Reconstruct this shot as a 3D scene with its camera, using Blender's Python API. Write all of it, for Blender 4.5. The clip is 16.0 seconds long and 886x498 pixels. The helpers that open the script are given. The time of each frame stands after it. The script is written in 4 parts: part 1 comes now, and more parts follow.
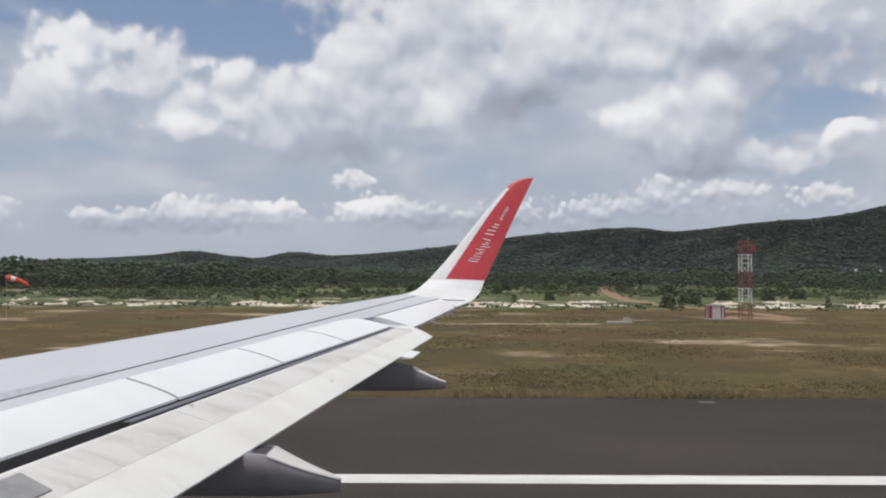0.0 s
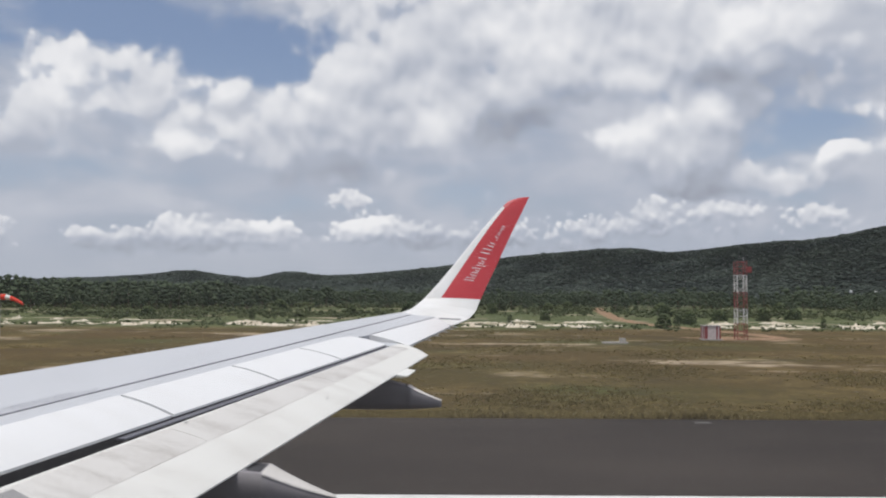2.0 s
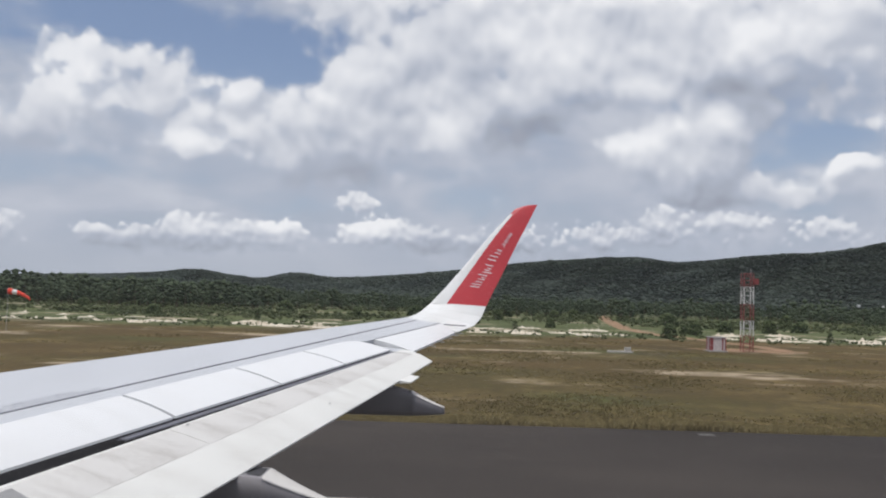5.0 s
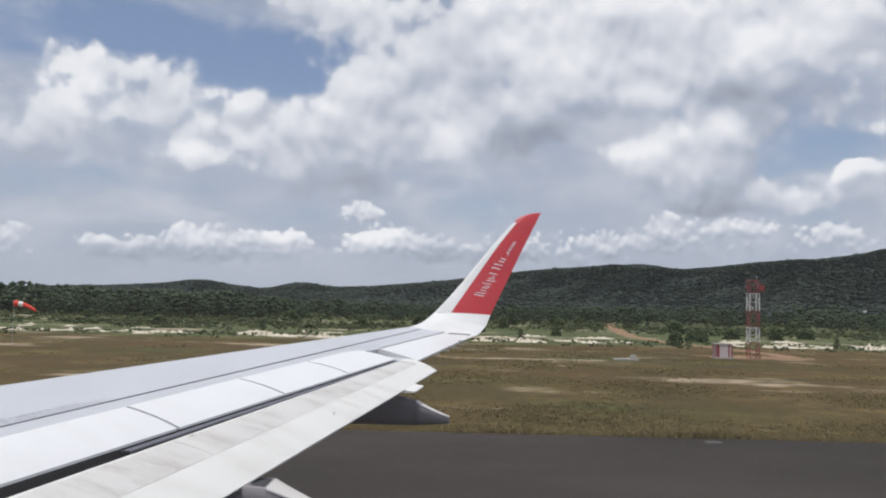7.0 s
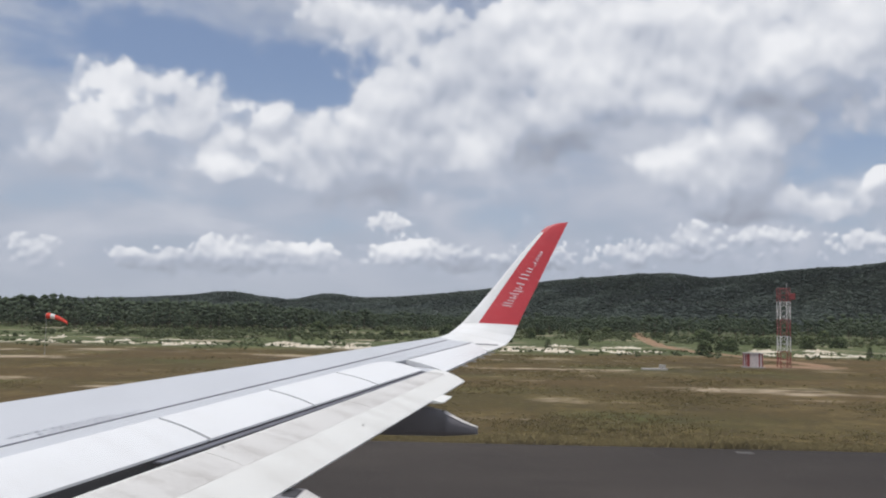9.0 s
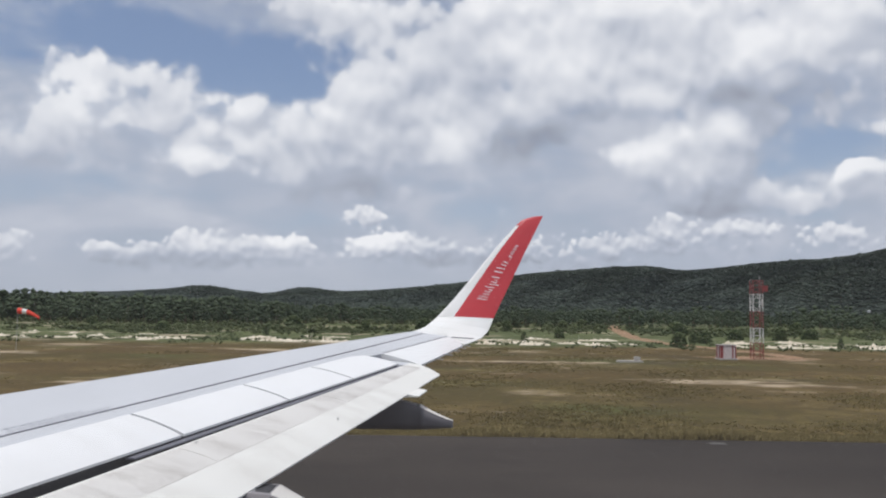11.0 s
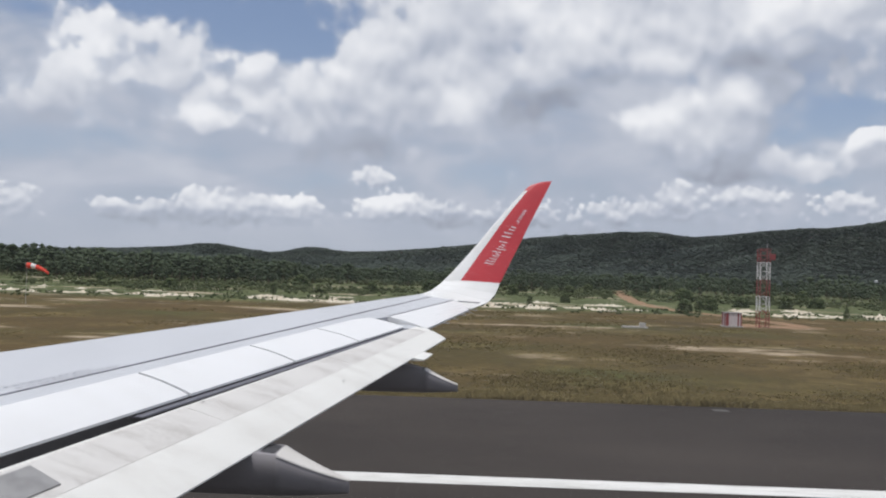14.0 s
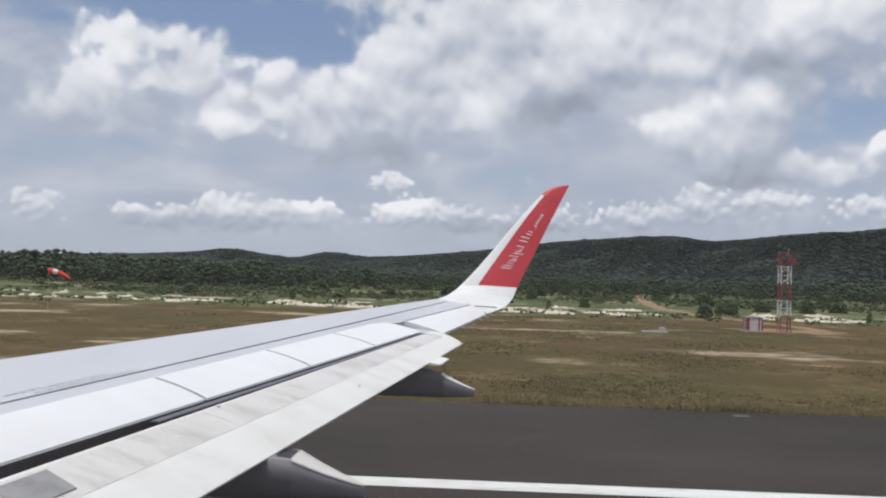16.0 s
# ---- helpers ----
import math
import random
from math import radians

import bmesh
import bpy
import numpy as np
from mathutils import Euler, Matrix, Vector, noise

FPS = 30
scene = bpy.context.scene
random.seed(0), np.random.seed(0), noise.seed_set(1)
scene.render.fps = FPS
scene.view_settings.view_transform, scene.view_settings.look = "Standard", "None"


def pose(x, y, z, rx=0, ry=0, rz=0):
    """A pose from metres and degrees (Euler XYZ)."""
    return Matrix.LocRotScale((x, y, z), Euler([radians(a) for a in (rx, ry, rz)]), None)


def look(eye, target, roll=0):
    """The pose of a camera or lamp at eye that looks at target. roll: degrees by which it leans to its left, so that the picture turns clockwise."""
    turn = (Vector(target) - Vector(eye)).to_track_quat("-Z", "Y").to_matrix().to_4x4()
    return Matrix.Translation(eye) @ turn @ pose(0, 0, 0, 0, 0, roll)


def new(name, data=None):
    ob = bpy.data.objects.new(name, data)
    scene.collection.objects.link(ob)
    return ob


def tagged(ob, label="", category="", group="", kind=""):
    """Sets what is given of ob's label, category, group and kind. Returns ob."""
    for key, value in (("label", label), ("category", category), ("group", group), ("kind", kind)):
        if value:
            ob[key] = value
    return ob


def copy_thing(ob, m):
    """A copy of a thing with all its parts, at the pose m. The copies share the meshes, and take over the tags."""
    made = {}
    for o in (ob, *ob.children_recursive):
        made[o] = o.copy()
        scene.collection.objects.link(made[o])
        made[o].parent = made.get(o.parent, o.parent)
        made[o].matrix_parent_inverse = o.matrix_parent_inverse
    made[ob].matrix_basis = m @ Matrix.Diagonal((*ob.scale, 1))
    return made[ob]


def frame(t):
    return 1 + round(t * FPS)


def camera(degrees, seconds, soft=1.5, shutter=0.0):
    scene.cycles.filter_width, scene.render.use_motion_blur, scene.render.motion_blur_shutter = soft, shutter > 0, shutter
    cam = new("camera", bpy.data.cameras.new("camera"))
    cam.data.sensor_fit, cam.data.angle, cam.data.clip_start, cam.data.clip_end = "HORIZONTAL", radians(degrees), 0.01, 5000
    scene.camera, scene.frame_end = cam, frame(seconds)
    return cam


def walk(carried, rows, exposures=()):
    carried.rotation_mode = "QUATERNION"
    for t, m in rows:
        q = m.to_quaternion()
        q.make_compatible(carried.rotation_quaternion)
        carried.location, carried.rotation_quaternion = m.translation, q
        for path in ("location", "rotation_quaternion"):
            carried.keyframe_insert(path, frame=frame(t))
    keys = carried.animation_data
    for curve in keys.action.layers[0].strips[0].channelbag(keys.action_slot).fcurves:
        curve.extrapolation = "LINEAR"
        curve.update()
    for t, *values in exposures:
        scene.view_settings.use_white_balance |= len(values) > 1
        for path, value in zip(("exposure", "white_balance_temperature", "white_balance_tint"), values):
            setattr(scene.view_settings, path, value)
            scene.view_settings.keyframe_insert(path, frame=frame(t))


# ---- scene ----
# The aircraft stands on the runway as it stood half way along; the camera looks out of its cabin window.
cam = camera(53.0, 16.0, soft=2.1)
PATH = [
    (0.0, 0.008, 0.002, 5.001, 91.642, -0.219, 0.026),
    (0.5, 0.017, 0.000, 5.015, 91.066, 0.610, 1.148),
    (1.0, 0.012, -0.012, 4.996, 91.622, 0.000, 0.651),
    (1.5, 0.007, 0.005, 5.006, 91.798, -0.313, 0.662),
    (2.0, 0.006, -0.005, 4.978, 92.932, -0.361, -0.261),
    (2.5, 0.006, 0.013, 5.019, 93.387, -0.029, 2.209),
    (3.0, 0.027, 0.016, 5.019, 93.075, -0.653, -0.028),
    (3.2, 0.002, 0.027, 5.002, 93.510, 0.009, 0.726),
    (5.5, 0.016, 0.031, 5.003, 93.181, -1.951, 0.009),
    (6.0, 0.042, 0.020, 5.007, 93.512, -1.676, -0.024),
    (6.5, 0.037, 0.023, 5.007, 93.880, -1.182, -0.325),
    (7.0, 0.024, 0.027, 5.004, 93.776, -1.301, 0.450),
    (7.5, 0.019, 0.035, 5.025, 93.516, -1.221, 0.685),
    (8.0, 0.022, 0.009, 5.025, 93.743, -1.208, 1.001),
    (8.5, 0.052, 0.048, 5.008, 94.044, -0.996, 2.048),
    (9.0, 0.013, 0.008, 5.008, 94.402, -0.997, 2.166),
    (9.2, 0.015, 0.012, 5.013, 93.997, -0.870, 1.645),
    (11.5, 0.029, 0.011, 5.014, 93.990, -0.770, 0.639),
    (12.0, 0.030, 0.020, 5.038, 92.947, -0.867, 1.428),
    (12.5, 0.032, 0.025, 5.010, 93.380, -0.651, 0.321),
    (13.0, 0.032, 0.019, 5.017, 92.914, -1.441, 2.074),
    (13.5, 0.029, 0.032, 5.030, 92.977, -1.363, 1.765),
    (14.0, 0.025, 0.028, 5.041, 91.551, -1.833, 1.078),
    (14.5, 0.025, 0.021, 5.033, 92.650, -1.168, 1.621),
    (15.0, 0.050, 0.036, 5.035, 91.600, -1.985, 0.557),
    (15.5, 0.041, 0.047, 5.037, 91.318, -1.521, 0.648),
    (16.0, 0.052, 0.046, 5.039, 91.822, -1.738, 2.279),
]
walk(cam, [(t, pose(*p)) for t, *p in PATH], ((0.0, -0.04, 6480, 10), (3.0, -0.03, 6430, 10), (5.5, -0.02, 6360, 10), (16.0, -0.01, 6340, 10)))

# ---- light ----
SUN_ELEVATION, SUN_AZIMUTH = radians(74), radians(-150)      # azimuth from +y towards +x
sun = new("sun", bpy.data.lights.new("sun", "SUN"))
sun.data.energy, sun.data.angle, sun.data.color = 2.55, radians(0.6), (1.0, 0.96, 0.9)
SUN_WAY = Vector((math.sin(SUN_AZIMUTH) * math.cos(SUN_ELEVATION), math.cos(SUN_AZIMUTH) * math.cos(SUN_ELEVATION), math.sin(SUN_ELEVATION)))
sun.matrix_world = look(SUN_WAY * 100, (0, 0, 0))


class Nodes:
    """Short hand for building node trees."""

    def __init__(self, tree):
        self.tree = tree
        tree.nodes.clear()

    def add(self, kind, values=(), **settings):
        n = self.tree.nodes.new(kind)
        if "operation" in settings:
            n.operation = settings["operation"]
        if "use_clamp" in settings:
            n.use_clamp = settings["use_clamp"]
        if "data_type" in settings:
            n.data_type = settings["data_type"]
        if "interpolation_type" in settings:
            n.interpolation_type = settings["interpolation_type"]
        for slot, v in dict(values).items():
            if isinstance(v, bpy.types.NodeSocket):
                self.tree.links.new(v, n.inputs[slot])
            else:
                n.inputs[slot].default_value = v
        return n

    def math(self, op, a, b=0.0, c=0.0, clamp=False):
        return self.add("ShaderNodeMath", {0: a, 1: b, 2: c}, operation=op, use_clamp=clamp).outputs[0]

    def step(self, x, lo, hi, a=0.0, b=1.0):
        return self.add("ShaderNodeMapRange", {0: x, 1: lo, 2: hi, 3: a, 4: b}, interpolation_type="SMOOTHSTEP").outputs[0]

    def mix(self, f, a, b):
        return self.add("ShaderNodeMix", {0: f, 6: a, 7: b}, data_type="RGBA").outputs[2]

    def noise(self, vec, scale, detail=5.0, rough=0.55, distort=0.0):
        return self.add("ShaderNodeTexNoise", {"Vector": vec, "Scale": scale, "Detail": detail, "Roughness": rough, "Distortion": distort})

    def vec(self, x, y, z=0.0):
        return self.add("ShaderNodeCombineXYZ", {0: x, 1: y, 2: z}).outputs[0]


def build_sky():
    world = bpy.data.worlds.new("sky")
    scene.world = world
    world.use_nodes = True
    g = Nodes(world.node_tree)
    way = g.add("ShaderNodeTexCoord").outputs["Generated"]
    sep = g.add("ShaderNodeSeparateXYZ", {0: way}).outputs
    # azimuth and elevation in degrees
    az = g.math("MULTIPLY", g.math("ARCTAN2", sep[0], sep[1]), 57.2958)
    el = g.math("MULTIPLY", g.math("ARCSINE", sep[2]), 57.2958)
    air = g.add("ShaderNodeTexSky")
    air.sky_type, air.sun_disc, air.sun_elevation, air.sun_rotation = "NISHITA", False, SUN_ELEVATION, SUN_AZIMUTH
    air.dust_density, air.ozone_density = 1.5, 2.0
    blue = air.outputs[0]

    flat = g.vec(az, el, 0.0)
    warp = g.noise(flat, 0.30, 3.0, 0.55).outputs["Color"]
    fine = g.noise(flat, 1.3, 3.0, 0.55).outputs["Color"]

    def moved(v, by):
        return g.add("ShaderNodeVectorMath", {0: v, 1: by}, operation="ADD").outputs[0]

    def bent(v, noisy, much):
        """Shift by noise, so that outlines turn ragged."""
        away = g.add("ShaderNodeVectorMath", {0: noisy, 1: (0.5, 0.5, 0.5)}, operation="SUBTRACT").outputs[0]
        return g.add("ShaderNodeVectorMath", {0: away, 1: (much, 0.7 * much, 0.0), 2: v}, operation="MULTIPLY_ADD").outputs[0]

    def heaps(v, rows):
        """Sum of soft mounds."""
        total = None
        for x, y, rx, ry, w in rows:
            d = g.add("ShaderNodeVectorMath", {0: v, 1: (1 / rx, 1 / ry, 0.0), 2: (-x / rx, -y / ry, 0.0)}, operation="MULTIPLY_ADD").outputs[0]
            dd = g.add("ShaderNodeVectorMath", {0: d, 1: d}, operation="DOT_PRODUCT").outputs["Value"]
            e = g.math("EXPONENT", g.math("MULTIPLY", dd, -1.0))
            total = g.math("MULTIPLY", e, w) if total is None else g.math("MULTIPLY_ADD", e, w, total)
        return total

    def texture(v, size):
        """Billows, as on the tops of fair-weather clouds."""
        cells = g.add("ShaderNodeTexVoronoi")
        cells.voronoi_dimensions, cells.feature = "2D", "SMOOTH_F1"
        g.tree.links.new(bent(v, warp, 0.5 / size), cells.inputs["Vector"])
        for slot, n in (("Scale", size * 1.9), ("Detail", 1.6), ("Roughness", 0.35), ("Lacunarity", 2.3), ("Smoothness", 0.8)):
            cells.inputs[slot].default_value = n
        broad = g.noise(v, size, 6.0, 0.5).outputs[0]
        return g.math("MULTIPLY_ADD", g.math("SUBTRACT", 0.40, cells.outputs["Distance"]), 0.55, g.math("MULTIPLY", g.math("SUBTRACT", broad, 0.5), 1.5))

    # thin broken veil, opened where blue shows
    ragged = bent(bent(flat, warp, 4.0), fine, 0.8)
    thin = g.noise(g.vec(az, g.math("MULTIPLY", el, 2.2)), 0.13, 6.0, 0.58, 0.4).outputs[0]
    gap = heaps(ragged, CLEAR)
    cover = g.step(g.math("SUBTRACT", thin, g.math("MULTIPLY", gap, 0.46)), 0.06, 0.60)
    lit = g.math("MULTIPLY_ADD", g.math("SUBTRACT", thin, 0.5), 0.55, 0.52)
    patches = g.noise(bent(flat, warp, 3.0), 0.15, 3.0, 0.5).outputs[0]
    # beyond the clouds that are laid out one by one the sky goes on broken
    beyond = g.math("MAXIMUM", g.step(g.math("ABSOLUTE", az), 31.0, 44.0), g.step(el, 21.0, 32.0))
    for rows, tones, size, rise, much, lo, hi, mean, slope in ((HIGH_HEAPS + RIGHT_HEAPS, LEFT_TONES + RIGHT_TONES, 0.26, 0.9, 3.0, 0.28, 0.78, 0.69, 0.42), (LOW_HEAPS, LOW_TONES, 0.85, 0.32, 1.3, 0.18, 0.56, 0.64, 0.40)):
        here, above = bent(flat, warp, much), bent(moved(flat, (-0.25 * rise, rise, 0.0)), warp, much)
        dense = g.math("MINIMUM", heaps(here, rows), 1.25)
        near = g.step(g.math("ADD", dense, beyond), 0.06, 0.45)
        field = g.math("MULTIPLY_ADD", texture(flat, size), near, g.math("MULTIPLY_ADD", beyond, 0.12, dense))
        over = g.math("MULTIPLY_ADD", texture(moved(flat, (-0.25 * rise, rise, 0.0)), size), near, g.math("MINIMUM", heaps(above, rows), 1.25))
        relief = g.math("SUBTRACT", field, over)
        # firm tops, soft bases
        edge_to = g.step(relief, -0.35, 0.35, hi + 0.22, hi - 0.08)
        mask = g.add("ShaderNodeMapRange", {0: field, 1: lo, 2: edge_to, 3: 0.0, 4: 1.0}, interpolation_type="SMOOTHSTEP").outputs[0]
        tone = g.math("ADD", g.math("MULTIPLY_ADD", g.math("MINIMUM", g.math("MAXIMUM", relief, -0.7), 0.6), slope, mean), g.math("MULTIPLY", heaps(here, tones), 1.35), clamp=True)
        tone = g.math("MULTIPLY_ADD", g.math("SUBTRACT", patches, 0.5), 0.6, tone, clamp=True)
        lit = g.add("ShaderNodeMix", {0: mask, 2: lit, 3: tone}, data_type="FLOAT").outputs[0]
        cover = g.math("MAXIMUM", cover, mask)
    cloud = g.add("ShaderNodeValToRGB", {0: lit})
    e = cloud.color_ramp.elements
    e[0].position, e[0].color = 0.0, (0.24, 0.255, 0.30, 1)
    e[1].position, e[1].color = 1.0, (0.90, 0.90, 0.915, 1)
    mid = e.new(0.5)
    mid.color = (0.462, 0.497, 0.58, 1)
    clear = g.add("ShaderNodeVectorMath", {0: blue, 1: (0.092, 0.094, 0.104)}, operation="MULTIPLY").outputs[0]
    veil = g.mix(g.step(el, 0.0, 16.0, 0.92, 0.22), clear, (0.44, 0.50, 0.60, 1))
    colour = g.mix(cover, veil, cloud.outputs[0])
    colour = g.mix(g.step(el, 1.0, 4.2, 0.8, 0.0), colour, (0.455, 0.49, 0.56, 1))
    colour = g.add("ShaderNodeVectorMath", {0: colour, 3: 10.0}, operation="SCALE").outputs[0]
    out = g.add("ShaderNodeBackground", {0: colour, 1: 0.1})
    g.add("ShaderNodeOutputWorld", {0: out.outputs[0]})


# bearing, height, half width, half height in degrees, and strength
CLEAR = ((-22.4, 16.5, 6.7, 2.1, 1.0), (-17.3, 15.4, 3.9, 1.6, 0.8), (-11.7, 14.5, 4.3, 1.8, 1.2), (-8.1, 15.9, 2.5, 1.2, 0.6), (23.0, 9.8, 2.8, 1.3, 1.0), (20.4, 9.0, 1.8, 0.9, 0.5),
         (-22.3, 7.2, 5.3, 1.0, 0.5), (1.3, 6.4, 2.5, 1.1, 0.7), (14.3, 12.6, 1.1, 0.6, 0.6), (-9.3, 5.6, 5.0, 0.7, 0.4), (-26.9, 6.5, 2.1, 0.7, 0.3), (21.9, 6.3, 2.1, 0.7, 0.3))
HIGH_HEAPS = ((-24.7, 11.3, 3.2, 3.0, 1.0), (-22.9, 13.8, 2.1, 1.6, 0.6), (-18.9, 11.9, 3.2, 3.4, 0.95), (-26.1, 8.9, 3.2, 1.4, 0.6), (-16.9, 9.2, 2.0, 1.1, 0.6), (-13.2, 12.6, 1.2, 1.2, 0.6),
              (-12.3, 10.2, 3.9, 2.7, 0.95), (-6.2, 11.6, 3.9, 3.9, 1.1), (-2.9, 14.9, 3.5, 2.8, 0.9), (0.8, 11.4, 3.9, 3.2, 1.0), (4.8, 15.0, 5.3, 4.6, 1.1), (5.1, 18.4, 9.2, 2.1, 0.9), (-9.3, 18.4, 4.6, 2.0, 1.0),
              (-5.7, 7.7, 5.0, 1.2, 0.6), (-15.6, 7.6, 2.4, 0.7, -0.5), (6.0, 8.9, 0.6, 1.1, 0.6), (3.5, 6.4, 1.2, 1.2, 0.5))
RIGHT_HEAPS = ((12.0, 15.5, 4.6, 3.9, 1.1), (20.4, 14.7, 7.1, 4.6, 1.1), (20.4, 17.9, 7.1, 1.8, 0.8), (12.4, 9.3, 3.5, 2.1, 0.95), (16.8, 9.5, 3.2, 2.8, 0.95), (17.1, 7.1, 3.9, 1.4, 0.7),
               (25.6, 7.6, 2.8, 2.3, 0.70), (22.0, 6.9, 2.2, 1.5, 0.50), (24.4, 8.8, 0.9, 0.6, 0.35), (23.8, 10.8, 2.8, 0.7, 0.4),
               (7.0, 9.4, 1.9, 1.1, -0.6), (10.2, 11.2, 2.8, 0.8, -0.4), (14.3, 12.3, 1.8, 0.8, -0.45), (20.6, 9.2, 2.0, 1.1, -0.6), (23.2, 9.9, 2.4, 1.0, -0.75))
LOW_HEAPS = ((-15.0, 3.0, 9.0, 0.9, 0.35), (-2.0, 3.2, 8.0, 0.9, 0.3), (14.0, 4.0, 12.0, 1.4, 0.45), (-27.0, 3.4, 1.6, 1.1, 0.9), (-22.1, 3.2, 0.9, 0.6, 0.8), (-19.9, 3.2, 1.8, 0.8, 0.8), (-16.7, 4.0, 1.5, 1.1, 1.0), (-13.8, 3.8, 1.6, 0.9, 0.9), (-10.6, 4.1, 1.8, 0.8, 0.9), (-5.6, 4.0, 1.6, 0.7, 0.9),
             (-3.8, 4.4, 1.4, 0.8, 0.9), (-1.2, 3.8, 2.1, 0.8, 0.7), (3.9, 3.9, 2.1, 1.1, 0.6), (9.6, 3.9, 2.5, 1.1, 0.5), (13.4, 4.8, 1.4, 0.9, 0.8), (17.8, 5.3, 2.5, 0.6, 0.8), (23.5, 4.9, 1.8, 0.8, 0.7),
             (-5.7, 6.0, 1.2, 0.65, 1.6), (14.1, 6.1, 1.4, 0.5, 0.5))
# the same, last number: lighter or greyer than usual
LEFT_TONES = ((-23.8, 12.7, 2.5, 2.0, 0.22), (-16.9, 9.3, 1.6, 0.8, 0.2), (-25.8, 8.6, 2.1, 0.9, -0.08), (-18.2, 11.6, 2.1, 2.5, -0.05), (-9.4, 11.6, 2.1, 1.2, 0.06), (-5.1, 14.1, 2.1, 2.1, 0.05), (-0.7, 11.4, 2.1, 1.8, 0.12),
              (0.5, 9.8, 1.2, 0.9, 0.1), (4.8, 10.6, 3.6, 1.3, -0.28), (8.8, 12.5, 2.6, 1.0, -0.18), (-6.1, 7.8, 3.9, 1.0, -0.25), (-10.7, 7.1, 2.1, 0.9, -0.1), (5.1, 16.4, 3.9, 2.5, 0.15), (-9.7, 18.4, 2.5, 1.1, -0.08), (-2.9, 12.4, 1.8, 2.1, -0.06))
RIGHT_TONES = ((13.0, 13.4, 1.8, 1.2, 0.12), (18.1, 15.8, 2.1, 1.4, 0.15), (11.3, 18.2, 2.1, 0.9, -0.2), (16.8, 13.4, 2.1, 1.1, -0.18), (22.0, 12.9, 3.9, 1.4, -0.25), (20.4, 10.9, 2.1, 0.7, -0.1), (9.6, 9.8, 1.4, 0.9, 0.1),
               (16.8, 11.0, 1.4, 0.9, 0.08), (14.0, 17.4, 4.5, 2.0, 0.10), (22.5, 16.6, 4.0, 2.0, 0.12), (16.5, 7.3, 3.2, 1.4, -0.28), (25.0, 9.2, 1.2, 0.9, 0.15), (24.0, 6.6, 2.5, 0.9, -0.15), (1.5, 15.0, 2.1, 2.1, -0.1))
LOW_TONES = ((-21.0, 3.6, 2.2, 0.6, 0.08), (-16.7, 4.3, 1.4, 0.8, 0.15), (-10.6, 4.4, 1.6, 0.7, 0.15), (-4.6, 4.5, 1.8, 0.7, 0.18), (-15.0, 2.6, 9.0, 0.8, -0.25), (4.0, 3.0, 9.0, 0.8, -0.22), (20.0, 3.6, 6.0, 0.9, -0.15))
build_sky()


# ---- materials ----
def material(name, paint):
    m = bpy.data.materials.new(name)
    m.use_nodes = True
    g = Nodes(m.node_tree)
    shader = g.add("ShaderNodeBsdfPrincipled")
    paint(g, shader)
    g.add("ShaderNodeOutputMaterial", {0: shader.outputs[0]})
    return m


def place(g):
    return g.add("ShaderNodeTexCoord").outputs["Object"]


def link(g, value, socket):
    g.tree.links.new(value, socket)


def bump(g, shader, height, strength, distance):
    link(g, g.add("ShaderNodeBump", {"Height": height, "Strength": strength, "Distance": distance}).outputs[0], shader.inputs["Normal"])


def painted(name, colour, dirt, amount, rough, stretch=(1, 1, 1)):
    """Aircraft paint: a clean coat with streaks of grime along the airflow and fine mottling."""
    def paint(g, s):
        p = g.add("ShaderNodeMapping", {"Vector": place(g), "Scale": stretch}).outputs[0]
        streak = g.noise(p, 3.0, 6.0, 0.6).outputs[0]
        fine = g.noise(place(g), 28.0, 4.0).outputs[0]
        f = g.math("MULTIPLY", g.step(g.math("ADD", g.math("MULTIPLY", streak, 0.75), g.math("MULTIPLY", fine, 0.25)), 0.42, 0.72), amount)
        link(g, g.mix(f, (*colour, 1), (*dirt, 1)), s.inputs["Base Color"])
        link(g, g.step(fine, 0.3, 0.7, rough, rough + 0.15), s.inputs["Roughness"])
        bump(g, s, g.noise(place(g), 2.2, 3.0).outputs[0], 0.05, 0.02)
    return material(name, paint)


def mottled(name, colours, scale, rough, stretch=(1, 1, 1), relief=0.3, depth=0.05):
    def paint(g, s):
        p = g.add("ShaderNodeMapping", {"Vector": g.add("ShaderNodeNewGeometry").outputs["Position"], "Scale": stretch}).outputs[0]
        a = g.noise(p, scale, 6.0, 0.6).outputs[0]
        b = g.noise(p, scale * 9, 4.0).outputs[0]
        c = g.mix(g.step(a, 0.35, 0.65), (*colours[0], 1), (*colours[1], 1))
        c = g.mix(g.step(b, 0.45, 0.75, 0.0, 0.6), c, (*colours[2], 1))
        link(g, c, s.inputs["Base Color"])
        s.inputs["Roughness"].default_value = rough
        s.inputs["Specular IOR Level"].default_value = 0.25
        if relief:
            bump(g, s, b, relief, depth)
    return material(name, paint)


